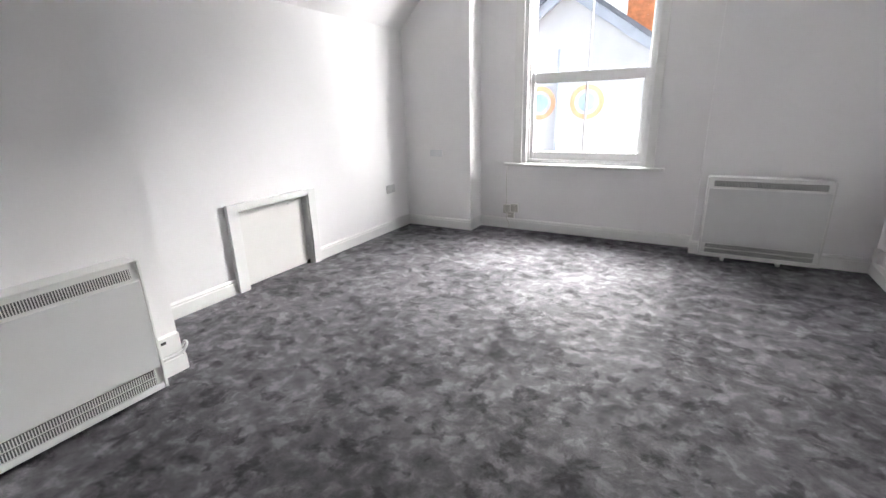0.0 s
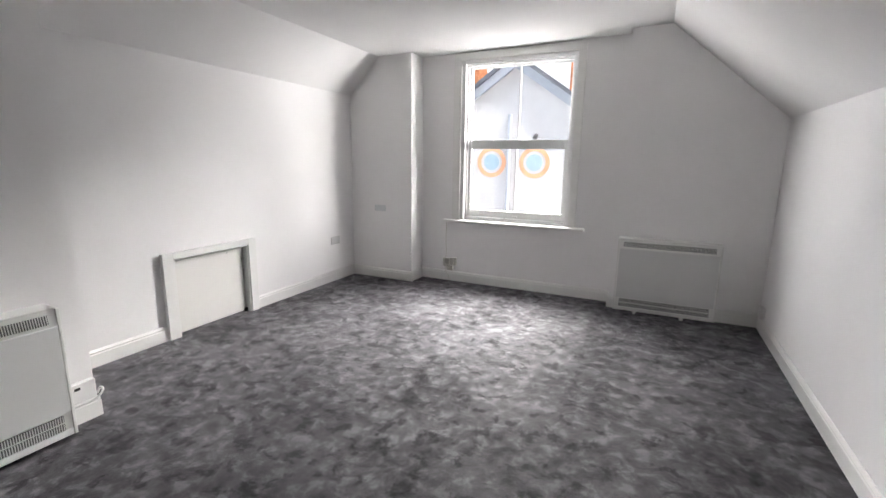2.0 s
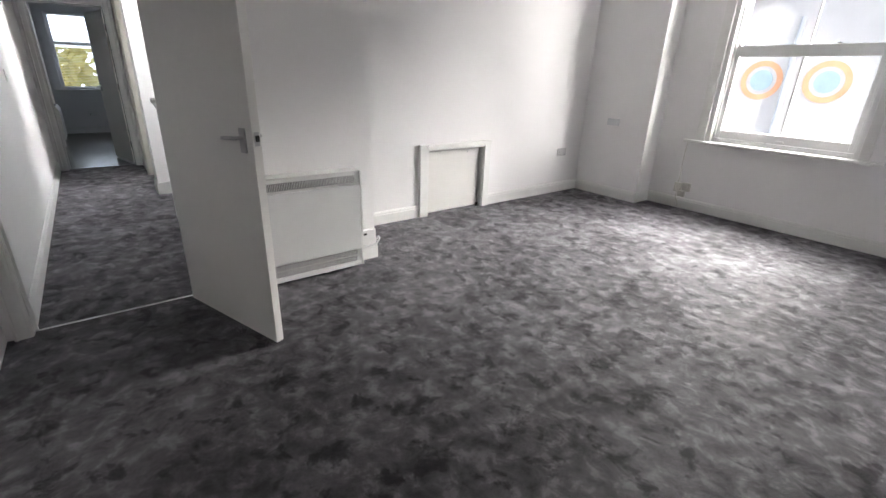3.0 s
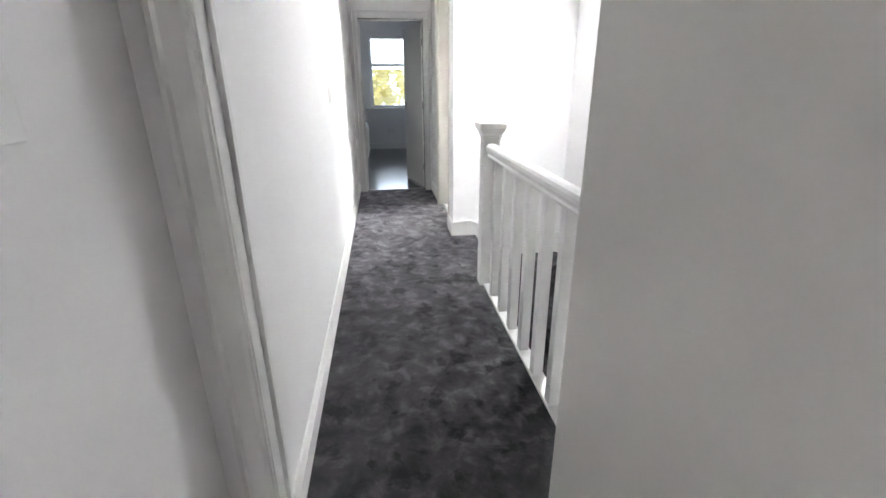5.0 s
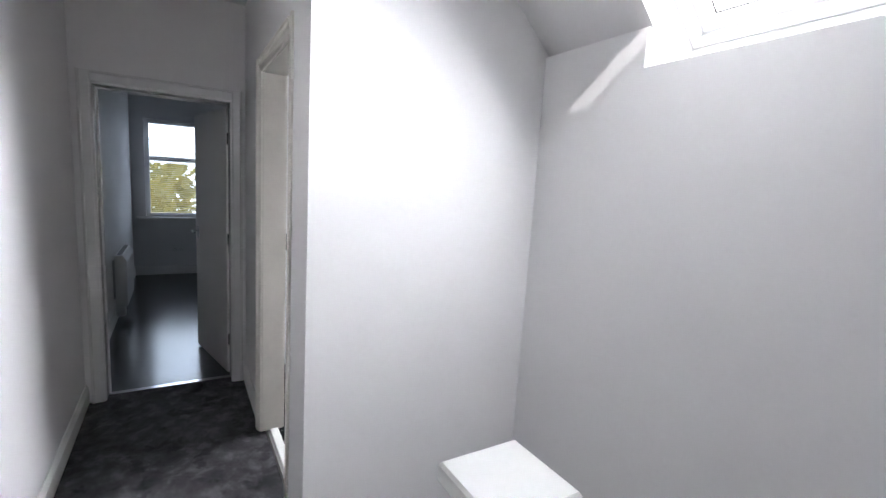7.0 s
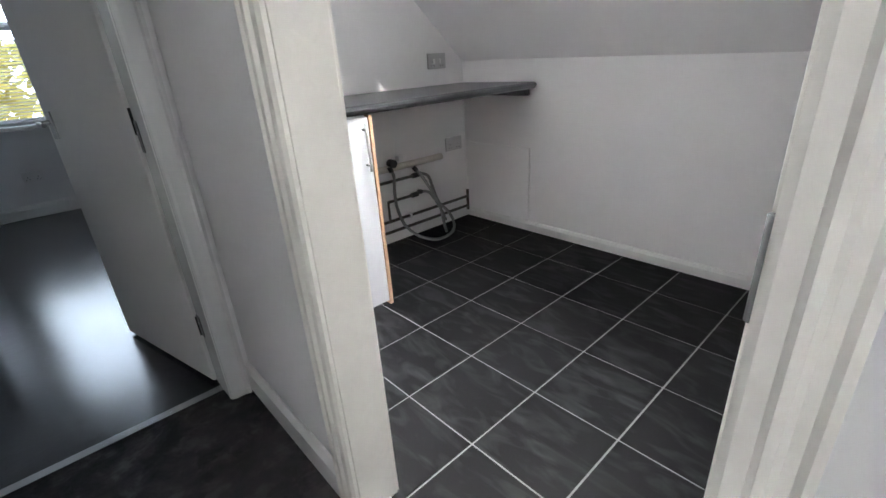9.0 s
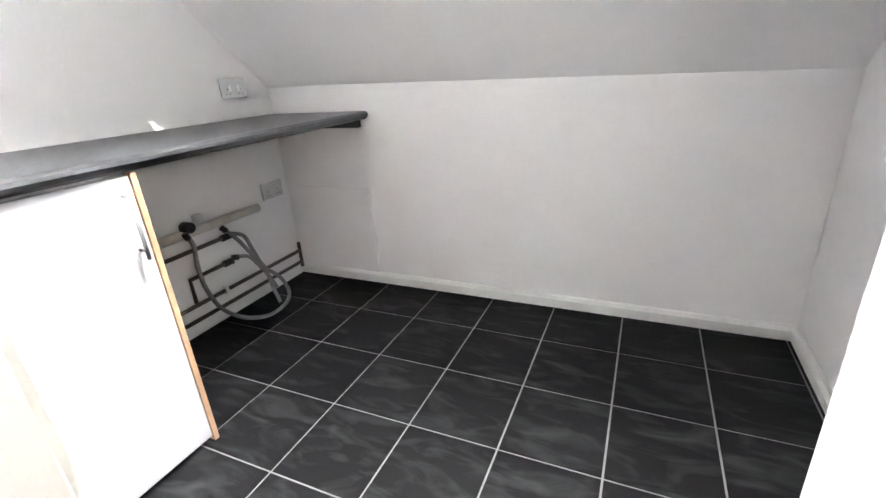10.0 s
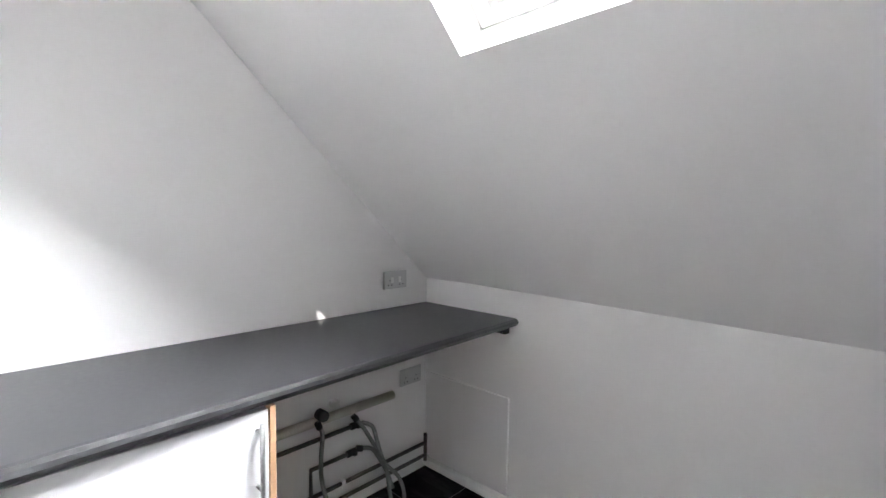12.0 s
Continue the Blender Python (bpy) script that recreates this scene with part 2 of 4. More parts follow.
def curve_points(keys, steps=8):
    """A smooth run of points through the keys."""
    k = [Vector(p) for p in keys]
    k = [2 * k[0] - k[1]] + k + [2 * k[-1] - k[-2]]
    out = []
    for i in range(1, len(k) - 2):
        for s in range(steps):
            t = s / steps
            p0, p1, p2, p3 = k[i - 1:i + 3]
            out.append(0.5 * (2 * p1 + (p2 - p0) * t + (2 * p0 - 5 * p1 + 4 * p2 - p3) * t * t + (3 * p1 - p0 - 3 * p2 + p3) * t ** 3))
    out.append(k[-2])
    return out


HOUSE, BEDROOM = Matrix(), Matrix.Translation((0.06, 0, 0))
ORIGIN = HOUSE  # each room's plan is drawn from its own origin


def part(name, bm, mat, parent=None, label="", at=None):
    """Links a bmesh as one mesh object, under a thing or a part."""
    bmesh.ops.recalc_face_normals(bm, faces=bm.faces)
    me = bpy.data.meshes.new(name)
    bm.to_mesh(me)
    bm.free()
    me.materials.append(mat)
    ob = new(name, me)
    if parent is not None:
        ob.parent = parent
        if at is not None:
            ob.matrix_basis = at
    else:
        ob.matrix_basis = ORIGIN @ (at or Matrix())
    if label:
        ob["label"] = label
    return ob


def B(*boxes, bevel=0.0):
    bm = bmesh.new()
    for b in boxes:
        box(bm, *b, bevel=bevel)
    return bm


def structure(name, bm, mat, label, category):
    return tagged(part(name, bm, mat), label, category, kind="structure")


def fixture(name, label, category):
    """An Empty that parents the parts of a piece of the setting."""
    ob = new(name)
    ob.matrix_basis = ORIGIN
    return tagged(ob, label, category, kind="structure")


def thing(name, label, category, at=Matrix(), group=""):
    ob = new(name)
    ob.empty_display_size = 0.1
    ob.matrix_basis = ORIGIN @ at
    return tagged(ob, label, category, group)


# ---- setting: floors ----
structure("floor_bedroom", B((-2.28, 2.08, 1.70, 5.35, -0.12, 0), (-1.56, 2.08, -0.40, 1.70, -0.12, 0)), CARPET, "dark grey plush bedroom carpet with brushed lighter patches", "carpet")
structure("floor_landing", B((-5.97, -1.56, -0.27, 0.765, -0.12, 0), (-4.16, -3.235, 0.765, 0.91, -0.12, 0)), CARPET, "dark grey plush carpet along the landing", "carpet")
structure("floor_vinyl", B((-9.85, -5.97, -0.40, 2.2, -0.12, -0.004)), VINYL, "shiny dark sheet vinyl floor of the rear room", "floor")
floor_kitchen = structure("floor_kitchen", B((-6.76, -4.16, 0.775, 2.76, -0.12, -0.003)), GROUT, "black slate-look tiled kitchen floor with pale grey grout", "floor")

# ---- setting: bedroom shell ----
ORIGIN = BEDROOM
structure("wall_front", B((-2.336, -1.408, 4.845, 5.347, 0.0, 2.636), (-1.408, -0.947, 5.104, 5.347, 0.0, 2.636), (0.244, 0.685, 5.104, 5.347, 0.0, 2.636),
                          (-0.947, 0.244, 5.104, 5.347, 0.0, 0.674), (-0.947, 0.244, 5.104, 5.347, 2.368, 2.636), (0.685, 2.044, 4.931, 5.347, 0.0, 2.636)),
          WALL, "white plastered front wall with a recess round the window", "wall")
structure("wall_hatch", B((-2.336, -2.194, 1.742, 2.614, 0.0, 2.231), (-2.336, -2.194, 3.304, 4.845, 0.0, 2.231), (-2.336, -2.194, 2.614, 3.304, 0.613, 2.231), (-2.336, -2.275, 2.614, 3.304, 0.0, 0.613)),
          WALL, "white knee wall with a low cupboard hatch", "wall")
structure("wall_right", B((1.882, 2.044, -0.392, 4.931, 0.0, 1.927)), WALL, "white knee wall below the sloping ceiling", "wall")
structure("wall_bedroom_rear", B((-1.566, 1.882, -0.392, -0.225, 0.0, 2.636)), WALL, "white bedroom wall with a light switch", "wall")
DW0, DW1 = -0.110, 0.655
BX0, BX1 = -1.667, -1.566
structure("wall_door", B((BX0, BX1, -0.40, DW0 - 0.03, 0, 2.6), (BX0, BX1, DW1 + 0.03, 1.717, -2.6, 2.6), (BX0, BX1, DW0 - 0.03, DW1 + 0.03, 2.03, 2.6)),
          WALL, "white wall with the bedroom doorway", "wall")
structure("wall_recess", B((-2.34, BX1, 1.717, 1.742, 0, 2.6)), WALL, "white wall beside the recess", "wall")
bm = bmesh.new()
prism(bm, [(-2.34, 1.90), (-2.195, 2.04), (-1.808, 2.425), (1.0, 2.475), (1.88, 1.70), (2.02, 1.58), (2.02, 1.85), (1.02, 2.70), (-1.88, 2.70), (-2.34, 2.27)], "y", -0.40, 5.35)
structure("ceiling_bedroom", bm, CEIL, "white attic ceiling sloping down on both sides", "ceiling")

# ---- setting: landing, stairwell, kitchen and rear room shell ----
ORIGIN = HOUSE
LX = BX0 + 0.06
structure("wall_landing", B((-6.05, LX, -0.27, -0.12, -0.1, 2.6)), WALL, "long white landing wall with a light switch", "wall")
structure("wall_landing_end", B((-6.05, -5.90, -0.12, -0.05, 0, 2.6), (-6.05, -5.90, 0.69, 0.85, 0, 2.6), (-6.05, -5.90, -0.05, 0.69, 1.865, 2.6)), WALL,
          "white wall with the rear room doorway", "wall")
KX0, KX1 = -5.172, -4.480
structure("wall_kitchen_door", B((-6.76, KX0 - 0.03, 0.75, 0.85, 0, 2.6), (KX1 + 0.03, -4.38, 0.75, 0.85, -0.3, 2.6), (-4.38, -4.15, 0.724, 0.85, -0.3, 2.6), (KX0 - 0.03, KX1 + 0.03, 0.75, 0.85, 1.93, 2.6)), WALL,
          "white wall with the kitchen doorway", "wall")
structure("wall_partition", B((-4.215, -4.15, 0.85, 1.95, -2.6, 2.6), (-4.215, -4.15, 1.95, 2.76, -0.1, 2.0)), WALL, "white wall between stairwell and kitchen", "wall")
structure("wall_kitchen_knee", B((-6.76, -4.215, 2.64, 2.76, 0, 1.06)), WALL, "low white kitchen wall below the sloping ceiling", "wall")
structure("wall_kitchen_back", B((-6.76, -6.64, 0.85, 2.64, 0, 2.6)), WALL, "white kitchen wall behind the worktop", "wall")
structure("wall_rear_left", B((-9.85, -6.05, -0.30, -0.15, 0, 2.6)), WALL, "white wall of the rear room", "wall")
structure("wall_rear_right", B((-9.85, -6.76, 2.0, 2.2, 0, 2.6), (-6.76, -6.68, 0.85, 2.2, 0, 2.6)), WALL, "plain white wall of the rear room", "wall")
RW0, RW1, RZ0, RZ1 = 0.0, 0.95, 0.77, 2.02
structure("wall_rear_window", B((-9.85, -9.68, -0.15, RW0, 0, 2.6), (-9.85, -9.68, RW1, 2.0, 0, 2.6), (-9.85, -9.68, RW0, RW1, 0, RZ0), (-9.85, -9.68, RW0, RW1, RZ1, 2.6)), WALL,
          "white wall with the rear window", "wall")

K = 0.91
ANG = math.atan(K)
OUT = Vector((0, math.sin(ANG), math.cos(ANG)))


def on_slope(x, y, w):
    """A point of the roof slope: w metres outside the plaster."""
    return Vector((x, y, 1.048 + K * (2.64 - y))) + w * OUT


def slope_box(bm, x0, x1, y0, y1, w0, w1):
    vs = [bm.verts.new(on_slope(x, y, w)) for x in (x0, x1) for y in (y0, y1) for w in (w0, w1)]
    for q in ((0, 1, 3, 2), (4, 6, 7, 5), (0, 4, 5, 1), (2, 3, 7, 6), (0, 2, 6, 4), (1, 5, 7, 3)):
        bm.faces.new([vs[i] for i in q])


KS = (-5.715, -5.135, 1.835, 1.235)
SS = (-3.69, -3.10, 1.800, 1.195)
YF = 2.64 - (2.42 - 1.048) / K
N0, N1 = SS[0] - 0.004, SS[1] + 0.004
structure("wall_stair_side", B((-4.15, N0, 1.65, 1.86, -2.6, 1.93), (N1, -2.45, 1.65, 1.86, -2.6, 1.93), (N0, N1, 1.65, 1.86, -2.6, 1.808), (-2.45, LX, 1.65, 1.715, -2.6, 1.98)),
          WALL, "tall white wall along the stairwell", "wall")
bm = bmesh.new()
strip = [bm.verts.new(on_slope(x, y, w)) for x in (-6.76, -4.18) for y in (2.80, KS[2]) for w in ((-0.045 if x > -5 and y == 2.80 else 0.0), 0.2)]  # plaster sags to the doorway side
for f in ((0, 1, 3, 2), (4, 6, 7, 5), (0, 4, 5, 1), (2, 3, 7, 6), (0, 2, 6, 4), (1, 5, 7, 3)):
    bm.faces.new([strip[i] for i in f])
slope_box(bm, -6.76, KS[0], KS[2], KS[3], 0, 0.2)
slope_box(bm, KS[1], -4.18, KS[2], KS[3], 0, 0.2)
slope_box(bm, -6.76, -4.18, KS[3], YF - 0.2, 0, 0.2)
structure("ceiling_kitchen", bm, CEIL, "white sloping kitchen ceiling with a skylight opening", "ceiling")
bm = bmesh.new()
slope_box(bm, -4.18, SS[0], 1.95, SS[3], 0, 0.2)
slope_box(bm, SS[1], LX, 1.70, SS[3], 0, 0.2)
slope_box(bm, SS[1], -2.45, 1.95, 1.70, 0, 0.2)
slope_box(bm, SS[0], SS[1], 1.95, SS[2], 0.0, 0.2)
slope_box(bm, -4.18, LX, SS[3], YF - 0.2, 0, 0.2)
structure("ceiling_stairwell", bm, CEIL, "white sloping stairwell ceiling with a skylight opening", "ceiling")
structure("ceiling_landing", B((-6.76, LX, -0.27, YF + 0.01, 2.42, 2.6)), CEIL, "flat white landing ceiling", "ceiling")
structure("ceiling_rear", B((-9.85, -6.05, -0.30, -0.27, 2.42, 2.6), (-9.85, -6.76, -0.27, 2.2, 2.42, 2.6)), CEIL, "flat white ceiling of the rear room", "ceiling")

# ---- setting: skirting boards ----
SKIRT = [(0, 0), (0.016, 0), (0.016, 0.082), (0.012, 0.088), (0.012, 0.093), (0.015, 0.097), (0.006, 0.112), (0, 0.112)]
LOWSKIRT = [(0, 0.020), (0.022, 0.020), (0.022, 0.054), (0.012, 0.068), (0, 0.070)]


def baseboard(axis, wall, way, a0, a1, profile=SKIRT, mat=TRIM):
    """A skirting board on the wall plane at `wall`, standing out towards `way`, from a0 to a1 along the axis."""
    bm = bmesh.new()
    prism(bm, [(wall + way * d, z) for d, z in profile], axis, a0, a1)
    return structure("baseboard", bm, mat, "white painted skirting board along the wall", "skirting")


ORIGIN = BEDROOM
for a in (("y", -2.195, 1, 1.742, 2.538), ("y", -2.195, 1, 3.376, 4.845), ("y", BX1, 1, 0.73, 1.742), ("y", -1.409, 1, 4.845, 5.104), ("y", 0.685, -1, 4.915, 5.104),
          ("y", 1.882, -1, -0.225, 4.931)):
    baseboard(*a)
for a in (("x", 1.742, 1, -2.195, BX1 + 0.0155), ("x", 4.845, -1, -2.195, -1.393), ("x", 5.104, -1, -1.409, 0.685), ("x", 4.931, -1, 0.669, 1.882), ("x", -0.225, 1, BX1, 1.882)):
    baseboard(*a)
ORIGIN = HOUSE
for a in (("x", -0.12, 1, -5.90, LX - 0.02), ("x", 0.75, -1, -5.90, -5.238), ("x", 0.724, -1, -4.38, -4.134), ("x", -0.15, 1, -9.68, -6.05)):
    baseboard(*a)
baseboard("y", -4.215, -1, 0.92, 2.64, profile=LOWSKIRT)
baseboard("x", 2.64, -1, -6.64, -4.215, profile=LOWSKIRT)
baseboard("y", -9.68, 1, -0.15, 2.0)


# ---- doors ----
def architrave_points(ridged):
    if ridged:
        return [(0, 0), (0.060, 0), (0.060, 0.024), (0.054, 0.027), (0.048, 0.022), (0.040, 0.022), (0.035, 0.025), (0.028, 0.025), (0.022, 0.018), (0.008, 0.016), (0.003, 0.012), (0, 0.010)]
    return [(0, 0), (0.066, 0), (0.066, 0.018), (0.056, 0.020), (0.050, 0.014), (0.014, 0.012), (0.006, 0.008), (0, 0.008)]


def door_frame(name, axis, lo, hi, top, f0, f1, mat, label, ridged0=False, ridged1=False, stop=None, z0=0.0, far_stop=True):
    """The lining of a doorway in a wall between the faces f0 < f1, from lo to hi along the axis, with an architrave on either face."""
    frame_ob = fixture(name, label, "door frame")

    def at(u, d, z):
        return (u, d, z) if axis == "x" else (d, u, z)

    def board(nm, u0, u1, d0, d1, z_0, z_1):
        bm = bmesh.new()
        a, b = at(u0, d0, z_0), at(u1, d1, z_1)
        box(bm, *(v for i in range(3) for v in sorted((a[i], b[i]))), bevel=0.002)
        part(nm, bm, mat, frame_ob)
    board("lining", lo - 0.03, lo, f0 - 0.004, f1 + 0.004, z0, top)
    board("lining", hi, hi + 0.03, f0 - 0.004, f1 + 0.004, z0, top)
    board("lining", lo - 0.03, hi + 0.03, f0 - 0.004, f1 + 0.004, top, top + 0.03)
    if stop:
        board("door_stop", lo, lo + 0.012, stop[0], stop[1], z0, top)
        if far_stop:
            board("door_stop", hi - 0.012, hi, stop[0], stop[1], z0, top)
        board("door_stop", lo + 0.012, hi - 0.012, stop[0], stop[1], top - 0.012, top)
    for face, way, ridged in ((f0, -1, ridged0), (f1, 1, ridged1)):
        pts = architrave_points(ridged)
        w = pts[2][0]
        for edge, side in ((lo, -1), (hi, 1)):
            bm = bmesh.new()
            poly = [at(edge + side * (0.004 + u), face + way * (0.003 + d), 0)[:2] for u, d in pts]
            prism(bm, poly, "z", z0, top + 0.004 + w)
            part("architrave", bm, mat, frame_ob)
        bm = bmesh.new()
        poly = [((face + way * (0.003 + d)), top + 0.004 + u) for u, d in pts]
        prism(bm, poly, axis, lo - 0.004, hi + 0.004)
        part("architrave", bm, mat, frame_ob)
    return frame_ob


def lever_handle(parent, x, z, y, way, point):
    """A lever on a long plate, on the face at y that looks towards `way`; the lever points along `point`."""
    h = part("door_handle", B((x - 0.02, x + 0.02, min(y, y + way * 0.007), max(y, y + way * 0.007), z - 0.050, z + 0.050), bevel=0.002), STEEL, parent, "brushed steel lever handle on a plate")
    bm = tube(bmesh.new(), curve_points([(x, y + way * 0.006, z + 0.012), (x, y + way * 0.035, z + 0.012), (x + point * 0.016, y + way * 0.046, z + 0.012), (x + point * 0.075, y + way * 0.048, z + 0.008)], 5), 0.008)
    part("lever", bm, STEEL, h)
    return h


def door_leaf(name, label, length, height, at, handle_x, handle_z, hinge_z=(), hinge_mat=STEEL):
    """A flush door leaf: its face at y = 0 looks to -y, the hinges are at x = 0."""
    leaf = tagged(part(name, B((0, length, 0, 0.038, 0.012, height), bevel=0.0025), DOOR, at=at), label, "door", kind="structure")
    p = -1
    lever_handle(leaf, handle_x, handle_z, 0.0, -1, p)
    lever_handle(leaf, handle_x, handle_z, 0.038, 1, p)
    lock = part("latch_plate", B((length, length + 0.002, 0.008, 0.030, handle_z - 0.018, handle_z + 0.038), bevel=0.0008), STEEL, leaf, "steel latch plate on the door edge")
    part("latch_bolt", B((length + 0.002, length + 0.011, 0.012, 0.026, handle_z + 0.0, handle_z + 0.025), bevel=0.002), DARK, lock)
    for z in hinge_z:
        part("hinge", tube(B((-0.003, -0.001, 0.004, 0.036, z - 0.038, z + 0.038)), [(-0.005, 0.042, z - 0.04), (-0.005, 0.042, z + 0.04)], 0.005), hinge_mat, leaf, "steel butt hinge")
    return leaf


ORIGIN = BEDROOM
door_frame("door_1", "y", DW0, DW1, 2.0, BX0, BX1, TRIM, "white painted frame of the bedroom doorway", stop=(-1.632, -1.612))
door_leaf("door_leaf", "off-white flush bedroom door standing wide open", 0.752, 1.975, pose(-1.556, 0.572, 0, 0, 0, 18.4), 0.690, 0.955, (0.25, 0.98, 1.75))
structure("threshold_strip", B((-1.616, -1.599, DW0, DW1, 0.0, 0.005), bevel=0.002), CHROME, "thin silver carpet strip in the bedroom doorway", "threshold")

ORIGIN = HOUSE
door_frame("door_2", "y", -0.02, 0.66, 1.835, -6.05, -5.90, GLOSS, "white gloss-painted frame of the rear room doorway", stop=(-6.0, -5.985), far_stop=False)
door_leaf("door_leaf", "grey-lit flush rear room door standing open", 0.70, 1.815, pose(-6.035, 0.648, 0, 0, 0, 193.3) @ Matrix.Diagonal((1, -1, 1, 1)), 0.64, 0.93, (0.25, 0.955, 1.62), DARK)
for z0, z1 in ((0.215, 0.295), (0.865, 0.958)):
    pl = thing("door_hinge", "dark steel hinge plate on the white jamb of the rear room", "hinge", pose(-6.026, 0.66, (z0 + z1) / 2))
    part("hinge_leaf", B((-0.024, 0.024, -0.003, 0.0005, (z0 - z1) / 2, (z1 - z0) / 2), bevel=0.0008), GRILLE, pl)
    part("screw", tube(bmesh.new(), [(0.006, -0.0028, 0.012), (0.006, -0.0042, 0.012)], 0.004), STEEL, pl)
structure("threshold_strip", B((-6.0, -5.965, -0.02, 0.66, -0.004, 0.006), bevel=0.002), CHROME, "silver strip between carpet and vinyl", "threshold")

door_frame("door_3", "x", KX0, KX1, 1.90, 0.75, 0.85, OLDTRIM, "thickly painted cream moulded frame of the kitchen doorway", ridged0=True)
door_leaf("door_leaf", "white flush kitchen door standing open", 0.665, 1.885, pose(-4.484, 0.875, 0, 0, 0, 91.2) @ Matrix.Diagonal((1, -1, 1, 1)), 0.605, 0.925, (0.25, 1.65))
structure("threshold_strip", B((KX0, KX1, 0.79, 0.83, -0.003, 0.008), bevel=0.003), TRIM, "white threshold strip of the kitchen doorway", "threshold")
plate = thing("door_hinge", "open steel hinge leaf screwed to the cream door jamb", "hinge", pose(KX1, 0.80, 0.915))
part("hinge_leaf", B((-0.003, 0.0005, -0.016, 0.030, -0.05, 0.05), bevel=0.0008), STEEL, plate)
for z in (-0.03, 0.0, 0.03):
    part("screw", tube(bmesh.new(), [(-0.0028, 0.006 + 0.006 * (1 if z else -1), z), (-0.0045, 0.006 + 0.006 * (1 if z else -1), z)], 0.005), GREYPLATE, plate)
part("knuckle", tube(bmesh.new(), [(0.003, -0.058, -0.028), (0.003, -0.058, 0.05)], 0.004), GRILLE, plate)


# ---- bedroom window ----
def sash(parent, x0, x1, z0, z1, y, stile, bottom, top_rail, bar=True):
    """One sliding sash: stiles, rails, a slim glazing bar and its panes."""
    s = part("sash", B((x0, x0 + stile, y, y + 0.04, z0, z1), (x1 - stile, x1, y, y + 0.04, z0, z1), (x0 + stile, x1 - stile, y, y + 0.04, z0, z0 + bottom), (x0 + stile, x1 - stile, y, y + 0.04, z1 - top_rail, z1), bevel=0.003), UPVC, parent)
    mid = (x0 + x1) / 2
    if bar:
        # white bar coloured grey to show it backlit
        part("glazing_bar", B((mid - 0.008, mid + 0.008, y + 0.008, y + 0.03, z0 + bottom, z1 - top_rail), bevel=0.003), GREYPLATE, s)
    pane = part("pane", B((x0 + stile, x1 - stile, y + 0.018, y + 0.022, z0 + bottom, z1 - top_rail)), GLASS, s)
    pane.visible_shadow = False
    return s


ORIGIN = BEDROOM
win = fixture("window_1", "white sash window with a slim bar in each sash", "window")
part("window_frame", B((-0.947, -0.901, 5.104, 5.286, 0.71, 2.368), (0.199, 0.244, 5.104, 5.286, 0.71, 2.368), (-0.901, 0.199, 5.104, 5.286, 2.327, 2.368), (-0.901, 0.199, 5.144, 5.286, 0.674, 0.745), bevel=0.003), UPVC, win)
part("parting_bead", B((-0.901, -0.881, 5.149, 5.165, 0.745, 2.327), (0.178, 0.199, 5.149, 5.165, 0.745, 2.327), bevel=0.003), UPVC, win)
part("parting_bead", B((-0.901, 0.199, 5.134, 5.163, 2.307, 2.327), bevel=0.003), UPVC, win)
sash(win, -0.901, 0.199, 0.745, 1.567, 5.169, 0.056, 0.076, 0.095)
sash(win, -0.896, 0.194, 1.506, 2.327, 5.215, 0.03, 0.056, 0.03)
part("window_sill", B((-1.125, 0.396, 5.048, 5.144, 0.677, 0.705), bevel=0.006), TRIM, win)
for x0, x1 in ((-1.028, -0.942), (0.235, 0.306)):
    part("architrave", B((x0, x1, 5.083, 5.101, 0.705, 2.362), bevel=0.004), TRIM, win)
part("architrave", B((-1.028, 0.305, 5.083, 5.101, 2.363, 2.434), bevel=0.004), TRIM, win)
part("sash_lift", B((-0.369, -0.308, 5.154, 5.169, 0.76, 0.776), bevel=0.003), UPVC, win)

# ---- rear window with blind ----
ORIGIN = HOUSE
rear = fixture("window_2", "white casement window behind a lowered venetian blind", "window")
part("window_frame", B((-9.82, -9.76, RW0, RW0 + 0.05, RZ0, RZ1), (-9.82, -9.76, RW1 - 0.05, RW1, RZ0, RZ1), (-9.82, -9.76, RW0 + 0.05, RW1 - 0.05, RZ0, RZ0 + 0.05), (-9.82, -9.76, RW0 + 0.05, RW1 - 0.05, RZ1 - 0.05, RZ1),
                       (-9.82, -9.76, RW0 + 0.05, RW1 - 0.05, 1.50, 1.56), bevel=0.003), UPVC, rear)
for z0, z1 in ((RZ0 + 0.05, 1.50), (1.56, RZ1 - 0.05)):
    part("pane", B((-9.795, -9.79, RW0 + 0.05, RW1 - 0.05, z0, z1)), GLASS, rear).visible_shadow = False
part("window_sill", B((-9.76, -9.60, RW0 - 0.10, RW1 + 0.1, RZ0 - 0.03, RZ0), bevel=0.004), TRIM, rear)
blind = thing("venetian_blind", "lowered white venetian blind in the rear window", "blind", pose(-9.72, (RW0 + RW1) / 2, RZ0))
part("head_rail", B((-0.02, 0.02, -0.44, 0.44, RZ1 - RZ0 - 0.04, RZ1 - RZ0 - 0.005), bevel=0.003), BLIND, blind)
part("bottom_rail", B((-0.014, 0.014, -0.43, 0.43, 0.01, 0.03), bevel=0.003), BLIND, blind)
bm = bmesh.new()
prism(bm, [(-0.012, 0.0035), (0.0, 0.0052), (0.012, -0.0025), (0.012, -0.0035), (0.0, 0.004), (-0.012, 0.0025)], "y", -0.43, 0.43)
first = part("slat", bm, BLIND, blind, at=pose(0, 0, 0.05))
